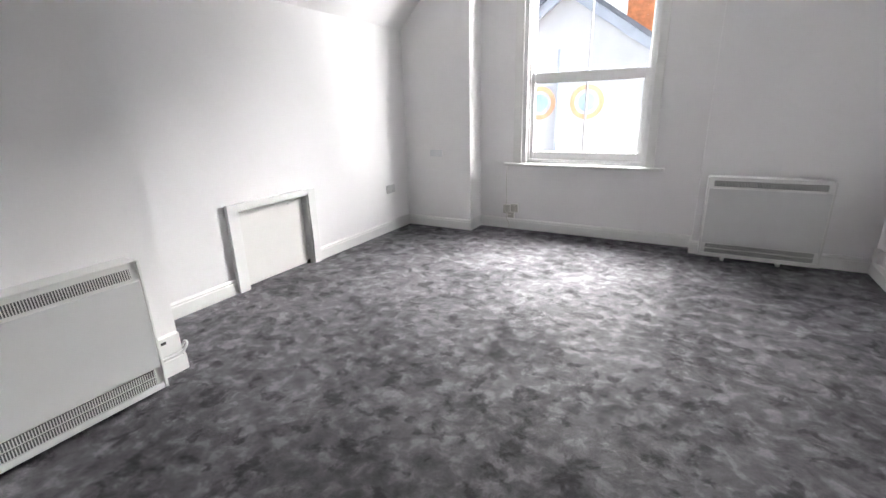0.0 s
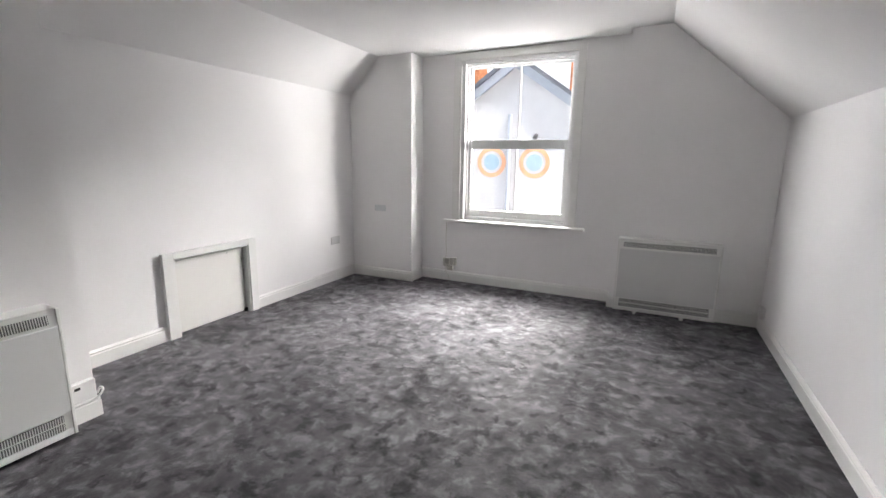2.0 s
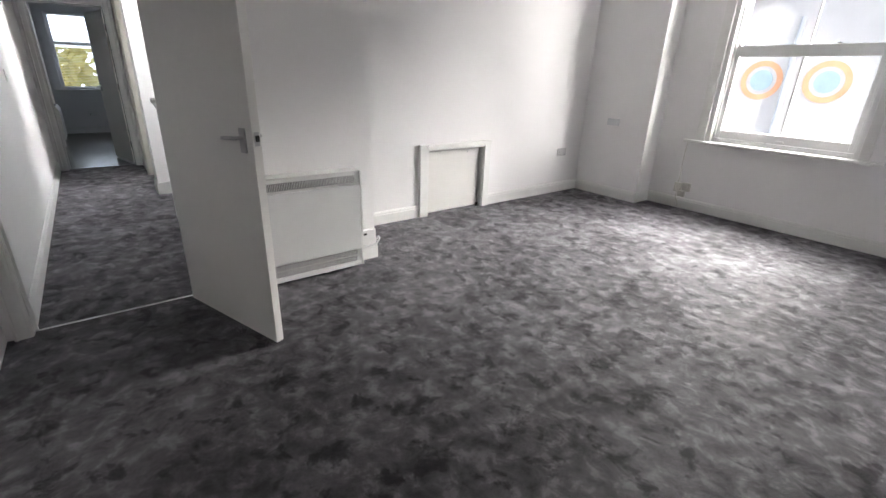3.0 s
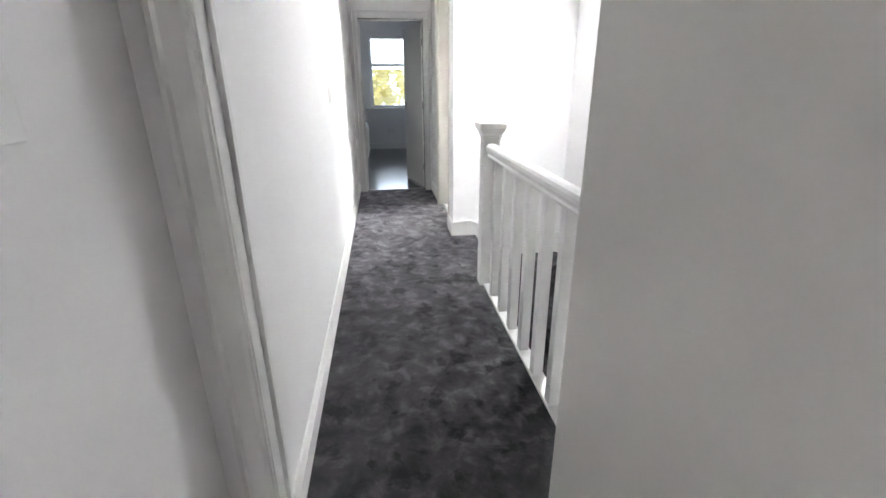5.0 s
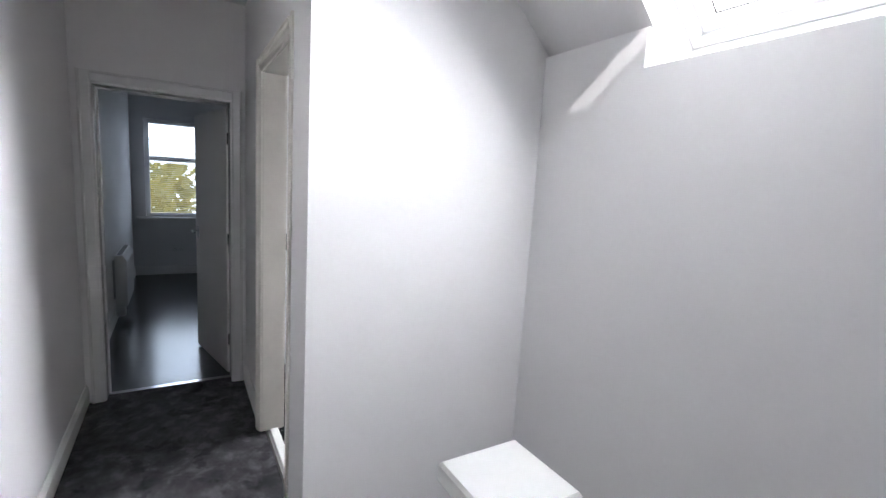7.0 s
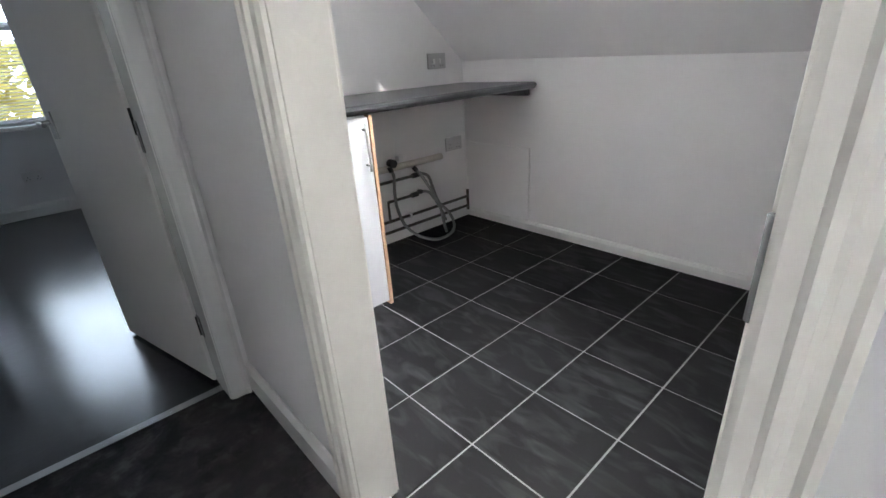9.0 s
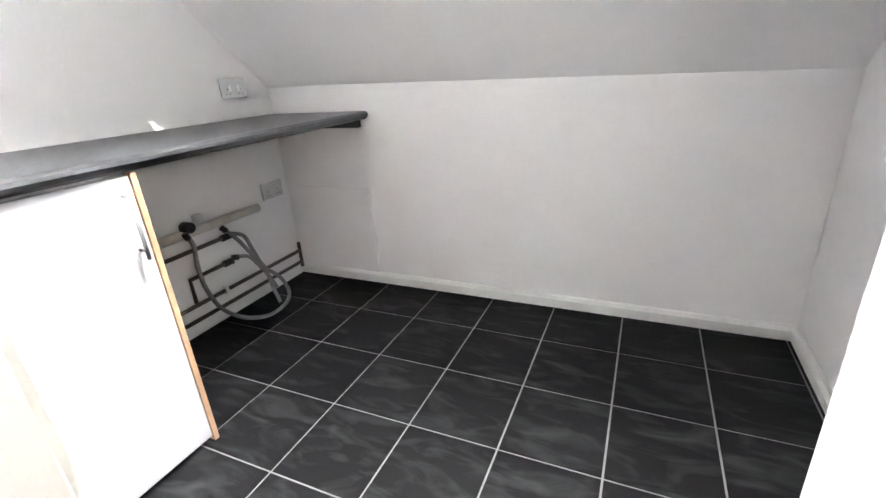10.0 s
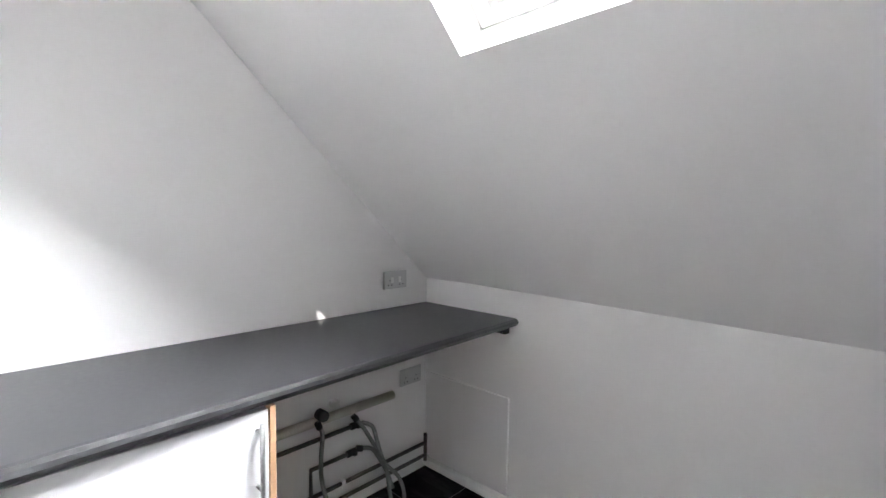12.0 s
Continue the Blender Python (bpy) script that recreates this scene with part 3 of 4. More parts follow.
for i in range(1, 44):
    s = first.copy()
    scene.collection.objects.link(s)
    s.matrix_basis = pose(0, 0, 0.05 + 0.0262 * i)
for y in (-0.3, 0.3):
    part("ladder_cord", tube(bmesh.new(), [(0.0, y, 0.03), (0.0, y, RZ1 - RZ0 - 0.04)], 0.0012, 6), BLIND, blind)


# ---- skylights ----
def skylight(name, box4, label, baffles):
    """A roof window: timber-white frame and sash set in the outer part of the opening."""
    x0, x1, y0, y1 = box4
    sk = fixture(name, label, "skylight")

    def ring(nm, m, w0, w1, mat, k):
        bm = bmesh.new()
        my = m * math.cos(ANG)
        ky = k * math.cos(ANG)
        slope_box(bm, x0 + m, x0 + m + k, y0 - my, y1 + my, w0, w1)
        slope_box(bm, x1 - m - k, x1 - m, y0 - my, y1 + my, w0, w1)
        slope_box(bm, x0 + m + k, x1 - m - k, y0 - my, y0 - my - ky, w0, w1)
        slope_box(bm, x0 + m + k, x1 - m - k, y1 + my + ky, y1 + my, w0, w1)
        return part(nm, bm, mat, sk)
    ring("window_frame", 0.002, 0.13, 0.22, UPVC, 0.035)
    ring("sash", 0.037, 0.15, 0.20, UPVC, 0.045)
    # added outer strips, sized to cut the sun down to a thin streak
    for a in (x0 + 0.04, x1 - 0.082):
        bm = bmesh.new()
        slope_box(bm, a, a + 0.042, y0 - 0.03, y1 + 0.03, 0.201, 0.236)
        part("sun_baffle", bm, BARGE, sk, "grey strip added outside to narrow the sun beam")
    if baffles > 2:
        bm = bmesh.new()
        slope_box(bm, x0 + 0.082, x1 - 0.082, y1 + 0.06, y1 + 0.03, 0.201, 0.236)
        part("sun_baffle", bm, BARGE, sk, "grey strip added outside to narrow the sun beam")
    ring("gasket", 0.082, 0.168, 0.172, DARK, 0.003)
    bm = bmesh.new()
    slope_box(bm, x0 + 0.08, x1 - 0.08, y0 - 0.08 * math.cos(ANG), y1 + 0.08 * math.cos(ANG), 0.172, 0.176)
    part("pane", bm, GLASS, sk).visible_shadow = False
    return sk


skylight("window_3", SS, "white roof window in the slope above the stairs", 2)
skylight("window_4", KS, "white roof window in the sloping kitchen ceiling", 3)

# ---- cupboard hatch ----
ORIGIN = BEDROOM
hatch = fixture("door_4", "low white cupboard hatch in a moulded frame, closed", "hatch")
for b in ((-2.194, -2.159, 2.538, 2.617, 0.0, 0.654), (-2.194, -2.159, 3.296, 3.375, 0.0, 0.654), (-2.194, -2.159, 2.617, 3.296, 0.606, 0.654)):
    part("frame_board", B(b, bevel=0.004), TRIM, hatch)
for b in ((-2.204, -2.164, 2.617, 2.63, 0.0, 0.606), (-2.225, -2.174, 3.287, 3.296, 0.0, 0.606), (-2.215, -2.168, 2.63, 3.287, 0.596, 0.606)):
    part("bead", B(b, bevel=0.003), TRIM, hatch)
leaf = part("hatch_leaf", B((-2.237, -2.217, 2.636, 3.271, 0.012, 0.582), bevel=0.002), DOOR, hatch, "flat white hatch door")
for z in (0.16, 0.48):
    part("catch", tube(bmesh.new(), [(-2.22, 3.264, z), (-2.20, 3.264, z)], 0.008), PLASTIC, leaf)
part("bolt", B((-2.22, -2.205, 3.254, 3.281, 0.0, 0.035), bevel=0.002), DARK, leaf)
part("screw", tube(bmesh.new(), [(-2.218, 3.116, 0.558), (-2.213, 3.116, 0.558)], 0.006), STEEL, leaf)


# ---- storage heaters ----
def storage_heater(at, label, H=0.642, Z=0.04):
    """A slim storage heater: casing, top and bottom grilles with slats, side strips and feet. Front at y = 0, looking to -y."""
    W = 0.395
    h = thing("storage_heater", label, "heater", at, "storage heaters")
    bm = bmesh.new()
    prism(bm, [(0.012, Z), (0.128, Z), (0.128, Z + H), (0.02, Z + H), (0.006, Z + H - 0.07), (0.006, Z + 0.12), (0.012, Z + 0.115)], "x", -W + 0.004, W - 0.004)
    part("casing", bm, HEATER, h)
    part("front_panel", B((-W + 0.012, W - 0.012, 0.0, 0.008, Z + 0.118, Z + H - 0.078), bevel=0.002), PANEL, h, "light grey front panel")
    part("top_cover", B((-W, W, 0.016, 0.129, Z + H, Z + H + 0.010), bevel=0.004), HEATER, h)
    for s in (-1, 1):
        part("side_strip", B((s * W - 0.007, s * W + 0.007, 0.004, 0.129, Z - 0.003, Z + H + 0.006), bevel=0.003), HEATER, h)
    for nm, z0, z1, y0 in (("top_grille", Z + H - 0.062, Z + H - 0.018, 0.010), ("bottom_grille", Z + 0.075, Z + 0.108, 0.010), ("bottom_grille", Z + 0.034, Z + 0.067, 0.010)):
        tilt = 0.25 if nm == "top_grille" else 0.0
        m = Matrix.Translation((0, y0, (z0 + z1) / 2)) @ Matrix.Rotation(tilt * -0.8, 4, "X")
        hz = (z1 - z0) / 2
        # dark sheet behind the slats: shade of the slots put into the colour
        g = part(nm, B((-W + 0.04, W - 0.04, -0.003, 0.004, -hz, hz)), GRILLE, h, "slatted grille, slot shade coloured into its dark backing", at=m)
        slats = bmesh.new()
        n = 74
        for i in range(n):
            x = -W + 0.045 + (2 * W - 0.09) * i / (n - 1)
            box(slats, x - 0.0017, x + 0.0017, -0.006, -0.003, -hz, hz)
        tagged(part("slats", slats, HEATER, g), kind="stuff")
    part("base_rail", B((-W + 0.01, W - 0.01, 0.004, 0.014, Z, Z + 0.03), bevel=0.002), HEATER, h)
    for x in (-0.22, 0.16):
        part("foot", B((x - 0.014, x + 0.014, 0.05, 0.11, 0.0, Z), bevel=0.003), HEATER, h)
    return h


storage_heater(pose(1.140, 4.755, 0), "white slim storage heater with grey grilles, below the sloping ceiling")
storage_heater(pose(-1.436, 1.190, 0, 0, 0, 90), "white slim storage heater with grey grilles, behind the bedroom door", 0.624, 0.026)


# ---- sockets, switches and cables ----
def wall_plate(name, label, category, at, w, h, mat, rockers=0, holes=False):
    """A plate on a wall that looks to -y at its pose, with rockers or socket slots as parts."""
    p = thing(name, label, category, at)
    part("plate", B((-w / 2, w / 2, -0.009, 0, -h / 2, h / 2), bevel=0.003), mat, p)
    for i in range(rockers):
        x = (i - (rockers - 1) / 2) * 0.05
        part("rocker", B((x - 0.009, x + 0.009, -0.013, -0.009, -0.014, 0.014), bevel=0.002), PLASTIC, p)
    if holes:
        for sx in (-w / 4, w / 4):
            for dx, dz in ((-0.011, -0.012), (0.011, -0.012), (0, 0.010)):
                part("slot", B((sx + dx - 0.003, sx + dx + 0.003, -0.0098, -0.009, dz - 0.002 - 0.014, dz + 0.003 - 0.014)), DARK, p)
    return p


wall_plate("light_switch", "white light switch on the bedroom wall beside the doorway", "switch", pose(-1.24, -0.225, 1.167, 0, 0, 180), 0.088, 0.088, PLASTIC, rockers=1)
ORIGIN = HOUSE
wall_plate("light_switch", "white light switch on the long landing wall", "switch", pose(-3.49, -0.12, 1.125, 0, 0, 180), 0.088, 0.088, PLASTIC, rockers=1)
ORIGIN = BEDROOM
wall_plate("double_socket", "grey double socket low on the knee wall", "socket", pose(-2.195, 4.505, 0.455, 0, 0, 90), 0.146, 0.086, GREYPLATE, holes=True)
wall_plate("blank_plate", "pale blank plate on the wall beside the recess", "wall plate", pose(-1.81, 4.845, 0.81), 0.146, 0.07, PALEPLATE)
ORIGIN = HOUSE
wall_plate("double_socket", "grey double socket above the worktop", "socket", pose(-6.64, 2.41, 1.06, 0, 0, 90), 0.146, 0.088, GREYPLATE, rockers=2, holes=True)
wall_plate("double_socket", "grey double socket below the worktop", "socket", pose(-6.64, 2.52, 0.54, 0, 0, 90), 0.146, 0.088, GREYPLATE, holes=True)

ORIGIN = BEDROOM
tel = thing("telephone_box", "pair of white telephone boxes with a tangled cable below the window", "telephone socket", pose(-1.05, 5.104, 0.185))
part("box", B((-0.075, 0.0, -0.03, 0, -0.02, 0.075), bevel=0.004), AGED, tel)
part("box", B((0.008, 0.085, -0.026, 0, 0.0, 0.085), bevel=0.004), AGED, tel)
part("box", B((-0.02, 0.05, -0.042, -0.012, -0.06, 0.0), bevel=0.004), AGED, tel)
part("cable", tube(bmesh.new(), curve_points([(-0.045, -0.01, 0.48), (-0.05, -0.012, 0.3), (-0.04, -0.02, 0.12), (-0.06, -0.035, 0.03), (0.0, -0.045, -0.03), (0.06, -0.04, 0.02), (0.05, -0.035, 0.07), (-0.01, -0.045, 0.03), (-0.03, -0.05, -0.06), (0.0, -0.04, -0.13), (-0.01, -0.02, -0.18)]), 0.004, 8), AGED, tel)

spur = thing("fused_spur", "white fused spur box with cable low beside the heater", "socket", pose(BX1, 1.66, 0.175, 0, 0, 90))
part("box", B((-0.075, 0.075, -0.032, 0, -0.055, 0.045), bevel=0.004), PLASTIC, spur)
part("fuse_carrier", B((-0.02, 0.005, -0.035, -0.032, 0.012, 0.026), bevel=0.001), DARK, spur)
part("cable", tube(bmesh.new(), curve_points([(-0.12, -0.02, -0.07), (-0.02, -0.025, -0.068), (0.06, -0.035, -0.066), (0.095, -0.045, -0.03), (0.1, -0.02, -0.02), (0.085, -0.01, -0.05)]), 0.006, 8), PLASTIC, spur)
spur2 = thing("fused_spur", "white fused spur box in the corner by the skirting", "socket", pose(1.882, 4.80, 0.17, 0, 0, -90))
part("box", B((-0.06, 0.05, -0.035, 0, -0.045, 0.045), bevel=0.004), PLASTIC, spur2)
flex = thing("heater_cable", "white heater cable clipped along the skirting top", "cable", pose(1.545, 4.905, 0.125))
part("cable", tube(bmesh.new(), curve_points([(-0.02, 0.0, 0.0), (0.05, 0.01, -0.012), (0.15, 0.012, -0.006), (0.27, 0.01, -0.014), (0.325, 0.0, 0.01)]), 0.006, 8), PLASTIC, flex)

# ---- ceiling light ----
lamp = thing("ceiling_light", "chrome ceiling light of three interlocking rings, switched off", "ceiling light", pose(-0.27, 2.806, 2.450))
part("canopy", tube(bmesh.new(), [(0, 0, -0.045), (0, 0, 0.004)], 0.072, 28), STEEL, lamp)
for (cx, cy, cz), rx, tilt in (((0.003, -0.04, -0.112), 0.157, 6), ((-0.05, -0.07, -0.175), 0.145, -3), ((0.135, -0.035, -0.178), 0.147, 4)):
    bm = bmesh.new()
    n = 56
    prof = [(-0.006, -0.012), (0.006, -0.012), (0.006, 0.012), (-0.006, 0.012)]
    rings = []
    for i in range(n):
        a = 2 * math.pi * i / n
        rings.append([bm.verts.new(((rx + u) * math.cos(a), (rx + u) * math.sin(a), v)) for u, v in prof])
    for i in range(n):
        for k in range(4):
            bm.faces.new((rings[i][k], rings[(i + 1) % n][k], rings[(i + 1) % n][(k + 1) % 4], rings[i][(k + 1) % 4]))
    ring_ob = part("ring", bm, CHROME, lamp, at=pose(cx, cy, cz, tilt, tilt * 0.6, 0))
    glow = bmesh.new()
    rings = []
    for i in range(n):
        a = 2 * math.pi * i / n
        rings.append([glow.verts.new(((rx + u) * math.cos(a), (rx + u) * math.sin(a), v)) for u, v in ((-0.009, -0.008), (-0.006, -0.008), (-0.006, 0.008), (-0.009, 0.008))])
    for i in range(n):
        for k in range(4):
            glow.faces.new((rings[i][k], rings[(i + 1) % n][k], rings[(i + 1) % n][(k + 1) % 4], rings[i][(k + 1) % 4]))
    part("diffuser", glow, PLASTIC, ring_ob)
for x, y, z in ((-0.01, -0.03, -0.17), (0.03, -0.02, -0.175), (-0.04, 0.03, -0.11)):
    part("stem", tube(bmesh.new(), [(x, y, -0.045), (x, y, z)], 0.005, 8), CHROME, lamp)

# ---- banister ----
ORIGIN = HOUSE
bal = thing("banister", "white painted banister with square balusters beside the stairwell", "banister", pose(-3.19, 0.787, 0))
newel = part("newel_post", B((-0.047, 0.047, -0.047, 0.047, -0.25, 0.905), bevel=0.004), TRIM, bal, "square newel post with a moulded cap")
bm = bmesh.new()
levels = [(0.905, 0.050), (0.915, 0.056), (0.925, 0.056), (0.935, 0.062), (0.947, 0.070), (0.953, 0.075), (0.978, 0.075), (0.984, 0.071)]
rows = [[bm.verts.new((sx * r, sy * r, z)) for sx, sy in ((-1, -1), (1, -1), (1, 1), (-1, 1))] for z, r in levels]
for a, b in zip(rows, rows[1:]):
    for k in range(4):
        bm.faces.new((a[k], a[(k + 1) % 4], b[(k + 1) % 4], b[k]))
bm.faces.new(rows[0][::-1])
bm.faces.new(rows[-1])
part("cap", bm, TRIM, newel)
HALF = [(0.024, 0.796), (0.026, 0.808), (0.021, 0.815), (0.021, 0.821), (0.031, 0.826), (0.036, 0.838), (0.034, 0.852), (0.026, 0.864), (0.012, 0.871)]
RAIL = HALF + [(-u, v) for u, v in reversed(HALF)]
bm = bmesh.new()
prism(bm, RAIL, "x", 0.047, LX + 3.19)
part("handrail", bm, TRIM, bal)
part("base_rail", B((0.047, LX + 3.19, -0.027, 0.033, -0.04, 0.012), bevel=0.003), TRIM, bal)
bm = bmesh.new()
box(bm, -0.0225, 0.0225, -0.0225, 0.0225, 0.012, 0.802, bevel=0.004)
one = part("baluster", bm, TRIM, bal, at=pose(0.2125, 0, 0))
for i in range(1, 7):
    b = one.copy()
    scene.collection.objects.link(b)
    b.matrix_basis = pose(0.2125 + 0.192 * i, 0, 0)

# ---- stairs ----
structure("wall_stair_apron", B((-3.222, LX, 0.765, 0.822, -2.6, -0.042)), WALL, "white wall below the banister", "wall")
structure("wall_stair_low", B((-4.15, -3.222, 0.68, 0.765, -2.6, -0.12)), WALL, "wall below the landing edge", "wall")
stairs = fixture("stairs", "carpeted winding stairs going down from the landing", "stairs")
PX, PY = -3.185, 0.825
steps = [([(PX, PY), (-4.15, 0.91), (-4.15, 1.65), (-3.97, 1.65)], -0.19), ([(PX, PY), (-3.97, 1.65), (PX, 1.65)], -0.38)]
for i in range(7):
    x = PX + 0.225 * i
    steps.append(([(x, PY), (x, 1.65), (x + 0.225, 1.65), (x + 0.225, PY)], -0.57 - 0.19 * i))
for pts, z in steps:
    bm = bmesh.new()
    prism(bm, pts, "z", z - 0.3, z)
    part("step", bm, CARPET, stairs)
structure("floor_below", B((-4.15, LX, 0.765, 1.65, -2.65, -2.6)), CARPET, "carpeted hall floor below the stairs", "floor")
ys = [0.724 + 0.926 * i / 24 for i in range(25)]


def ramp_z(y):
    t = min(1, max(0, (y - 0.86) / 0.25))
    return 0.112 + 0.012 * math.sin(math.pi * min(1, max(0, (y - 0.75) / 0.2))) - 0.125 * t * t * (3 - 2 * t)


bm = bmesh.new()
prism(bm, [(y, ramp_z(y) - 0.24 if y > 0.95 else ramp_z(y) - 0.13) for y in ys] + [(y, ramp_z(y)) for y in reversed(ys)], "x", -4.15, -4.132)
structure("baseboard", bm, TRIM, "white skirting curving down beside the stairs", "skirting")
bm = bmesh.new()
prism(bm, [(y, ramp_z(y) - 0.008) for y in ys] + [(y, ramp_z(y) + 0.004) for y in reversed(ys)], "x", -4.15, -4.124)
structure("baseboard", bm, TRIM, "white moulded cap of the curving skirting", "skirting")
top = [(-4.132, -0.013), (-3.83, -0.02), (-3.66, -0.09), (-3.50, -0.17), (-3.25, -0.21), (-3.12, -0.27), (-2.98, -0.38), (-1.80, -1.38)]
bm = bmesh.new()
prism(bm, [(x, z - 0.22) for x, z in top] + [(x, z) for x, z in reversed(top)], "y", 1.634, 1.65)
structure("baseboard", bm, TRIM, "white skirting following the stairs down", "skirting")

# ---- rear room heater ----
pan = thing("panel_heater", "white wall-mounted panel heater with a sloped top", "heater", pose(-7.83, -0.15, 0.16))
bm = bmesh.new()
prism(bm, [(0.025, 0), (0.11, 0), (0.115, 0.40), (0.085, 0.46), (0.025, 0.46)], "x", -0.33, 0.33)
part("casing", bm, HEATER, pan)
part("bracket", B((-0.25, -0.2, 0, 0.03, 0.05, 0.4)), GREYPLATE, pan)
part("bracket", B((0.2, 0.25, 0, 0.03, 0.05, 0.4)), GREYPLATE, pan)
part("top_grille", B((-0.30, 0.30, 0.04, 0.075, 0.459, 0.463)), GRILLE, pan)
part("control_box", B((0.24, 0.31, 0.02, 0.09, -0.10, 0.0), bevel=0.005), PLASTIC, pan)
wall_plate("double_socket", "white double socket under the rear window", "socket", pose(-9.68, 0.35, 0.35, 0, 0, 90), 0.146, 0.086, PLASTIC, holes=True)

# ---- kitchen ----
WX, WY0, WY1, WZ = -6.005, 0.852, 2.632, 0.92
worktop = thing("worktop", "dark charcoal laminate worktop with a rounded front edge", "worktop", pose(-6.64, 0, WZ))
bm = bmesh.new()
prof = [(0.001, -0.038), (0.615, -0.038), (0.628, -0.030), (0.635, -0.018), (0.632, -0.008), (0.622, -0.001), (0.61, 0.0), (0.001, 0.0)]
prism(bm, prof, "y", WY0, WY1)
for v in bm.verts:
    if v.co.x > 0.3:
        v.co.x += 0.035 - 0.072 * (v.co.y - WY0) / (WY1 - WY0)
part("slab", bm, WORKTOP, worktop)
part("batten", B((0.02, 0.55, WY1 - 0.035, WY1, -0.075, -0.038), bevel=0.002), WORKTOP, worktop, "dark support batten under the worktop end")

cab = thing("base_cabinet", "white gloss base cabinet with beech-edged side, under the worktop", "cabinet", pose(-6.612, 0.858, 0))
CW = 0.612
part("body", B((0.0, 0.575, 0.0, CW - 0.016, 0.012, 0.878)), CABINET, cab)
part("side_panel", B((0.0, 0.605, CW - 0.016, CW, 0.0, 0.878), bevel=0.001), OAK, cab, "side panel with a beech edge")
# no real board: black strip drawn as the shade of the floor gap
part("gap_shade", B((0.02, 0.572, 0.0, CW - 0.018, 0.0, 0.012)), DARK, cab, "black strip in place of the shade below the cabinet")
cdoor = part("door", B((0.578, 0.600, 0.004, CW - 0.018, 0.020, 0.872), bevel=0.002), CABINET, cab)
hx, hy = 0.628, CW - 0.047
han = part("handle", tube(bmesh.new(), [(hx, hy, 0.655), (hx, hy, 0.850)], 0.006), STEEL, cdoor, "brushed steel bar handle")
for z in (0.68, 0.825):
    part("handle_post", tube(bmesh.new(), [(0.6, hy, z), (hx, hy, z)], 0.005), STEEL, han)

structure("access_panel", B((-6.60, -6.088, 2.631, 2.64, 0.064, 0.538), bevel=0.003), WALL, "white access panel in the knee wall", "panel")

pipes = thing("pipework", "dark grimy copper pipes with valves on the wall under the worktop", "pipes", pose(0, 0, 0))
for run in ([(-6.605, 1.4, 0.404), (-6.605, 2.157, 0.404)], [(-6.605, 1.915, 0.169), (-6.605, 1.915, 0.281), (-6.605, 2.131, 0.281)], [(-6.605, 1.4, 0.156), (-6.605, 2.605, 0.156)], [(-6.605, 1.4, 0.087), (-6.605, 2.605, 0.087)]):
    part("pipe", tube(bmesh.new(), run, 0.0095, 10), PIPE, pipes)
for at in ((-6.605, 2.152, 0.404), (-6.605, 2.131, 0.281)):
    v = part("valve", tube(bmesh.new(), [(at[0] + 0.0, at[1] - 0.03, at[2]), (at[0] + 0.0, at[1] + 0.015, at[2])], 0.016, 12), DARK, pipes, "black washing machine valve")
    part("lever", B((at[0] + 0.012, at[0] + 0.03, at[1] - 0.012, at[1] + 0.006, at[2] - 0.006, at[2] + 0.022), bevel=0.002), DARK, v)
part("riser", tube(bmesh.new(), [(-6.605, 2.605, 0.057), (-6.605, 2.605, 0.206)], 0.010), PIPE, pipes)
for at in ((-6.605, 2.076, 0.156),):
    part("clip", B((at[0] - 0.012, at[0] + 0.014, at[1] - 0.008, at[1] + 0.008, at[2] - 0.018, at[2] + 0.018), bevel=0.002), PLASTIC, pipes, "white pipe clip")
waste = thing("waste_pipe", "cream plastic waste pipe with black trap fitting on the wall", "pipe", pose(0, 0, 0))
part("pipe", tube(bmesh.new(), [(-6.615, 1.4, 0.481), (-6.615, 2.38, 0.481)], 0.021, 14), WASTE, waste)
part("trap_cap", tube(bmesh.new(), [((-6.6, 1.959, 0.515)[0] - 0.01, (-6.6, 1.959, 0.515)[1], (-6.6, 1.959, 0.515)[2]), ((-6.6, 1.959, 0.515)[0] + 0.035, (-6.6, 1.959, 0.515)[1], (-6.6, 1.959, 0.515)[2])], 0.024, 14), DARK, waste, "black cap on the waste pipe")
part("clip", B((-6.64, -6.60, (-6.62, 2.04, 0.532)[1] - 0.015, (-6.62, 2.04, 0.532)[1] + 0.02, (-6.62, 2.04, 0.532)[2] - 0.02, (-6.62, 2.04, 0.532)[2] + 0.015), bevel=0.005), PLASTIC, waste, "white clip")
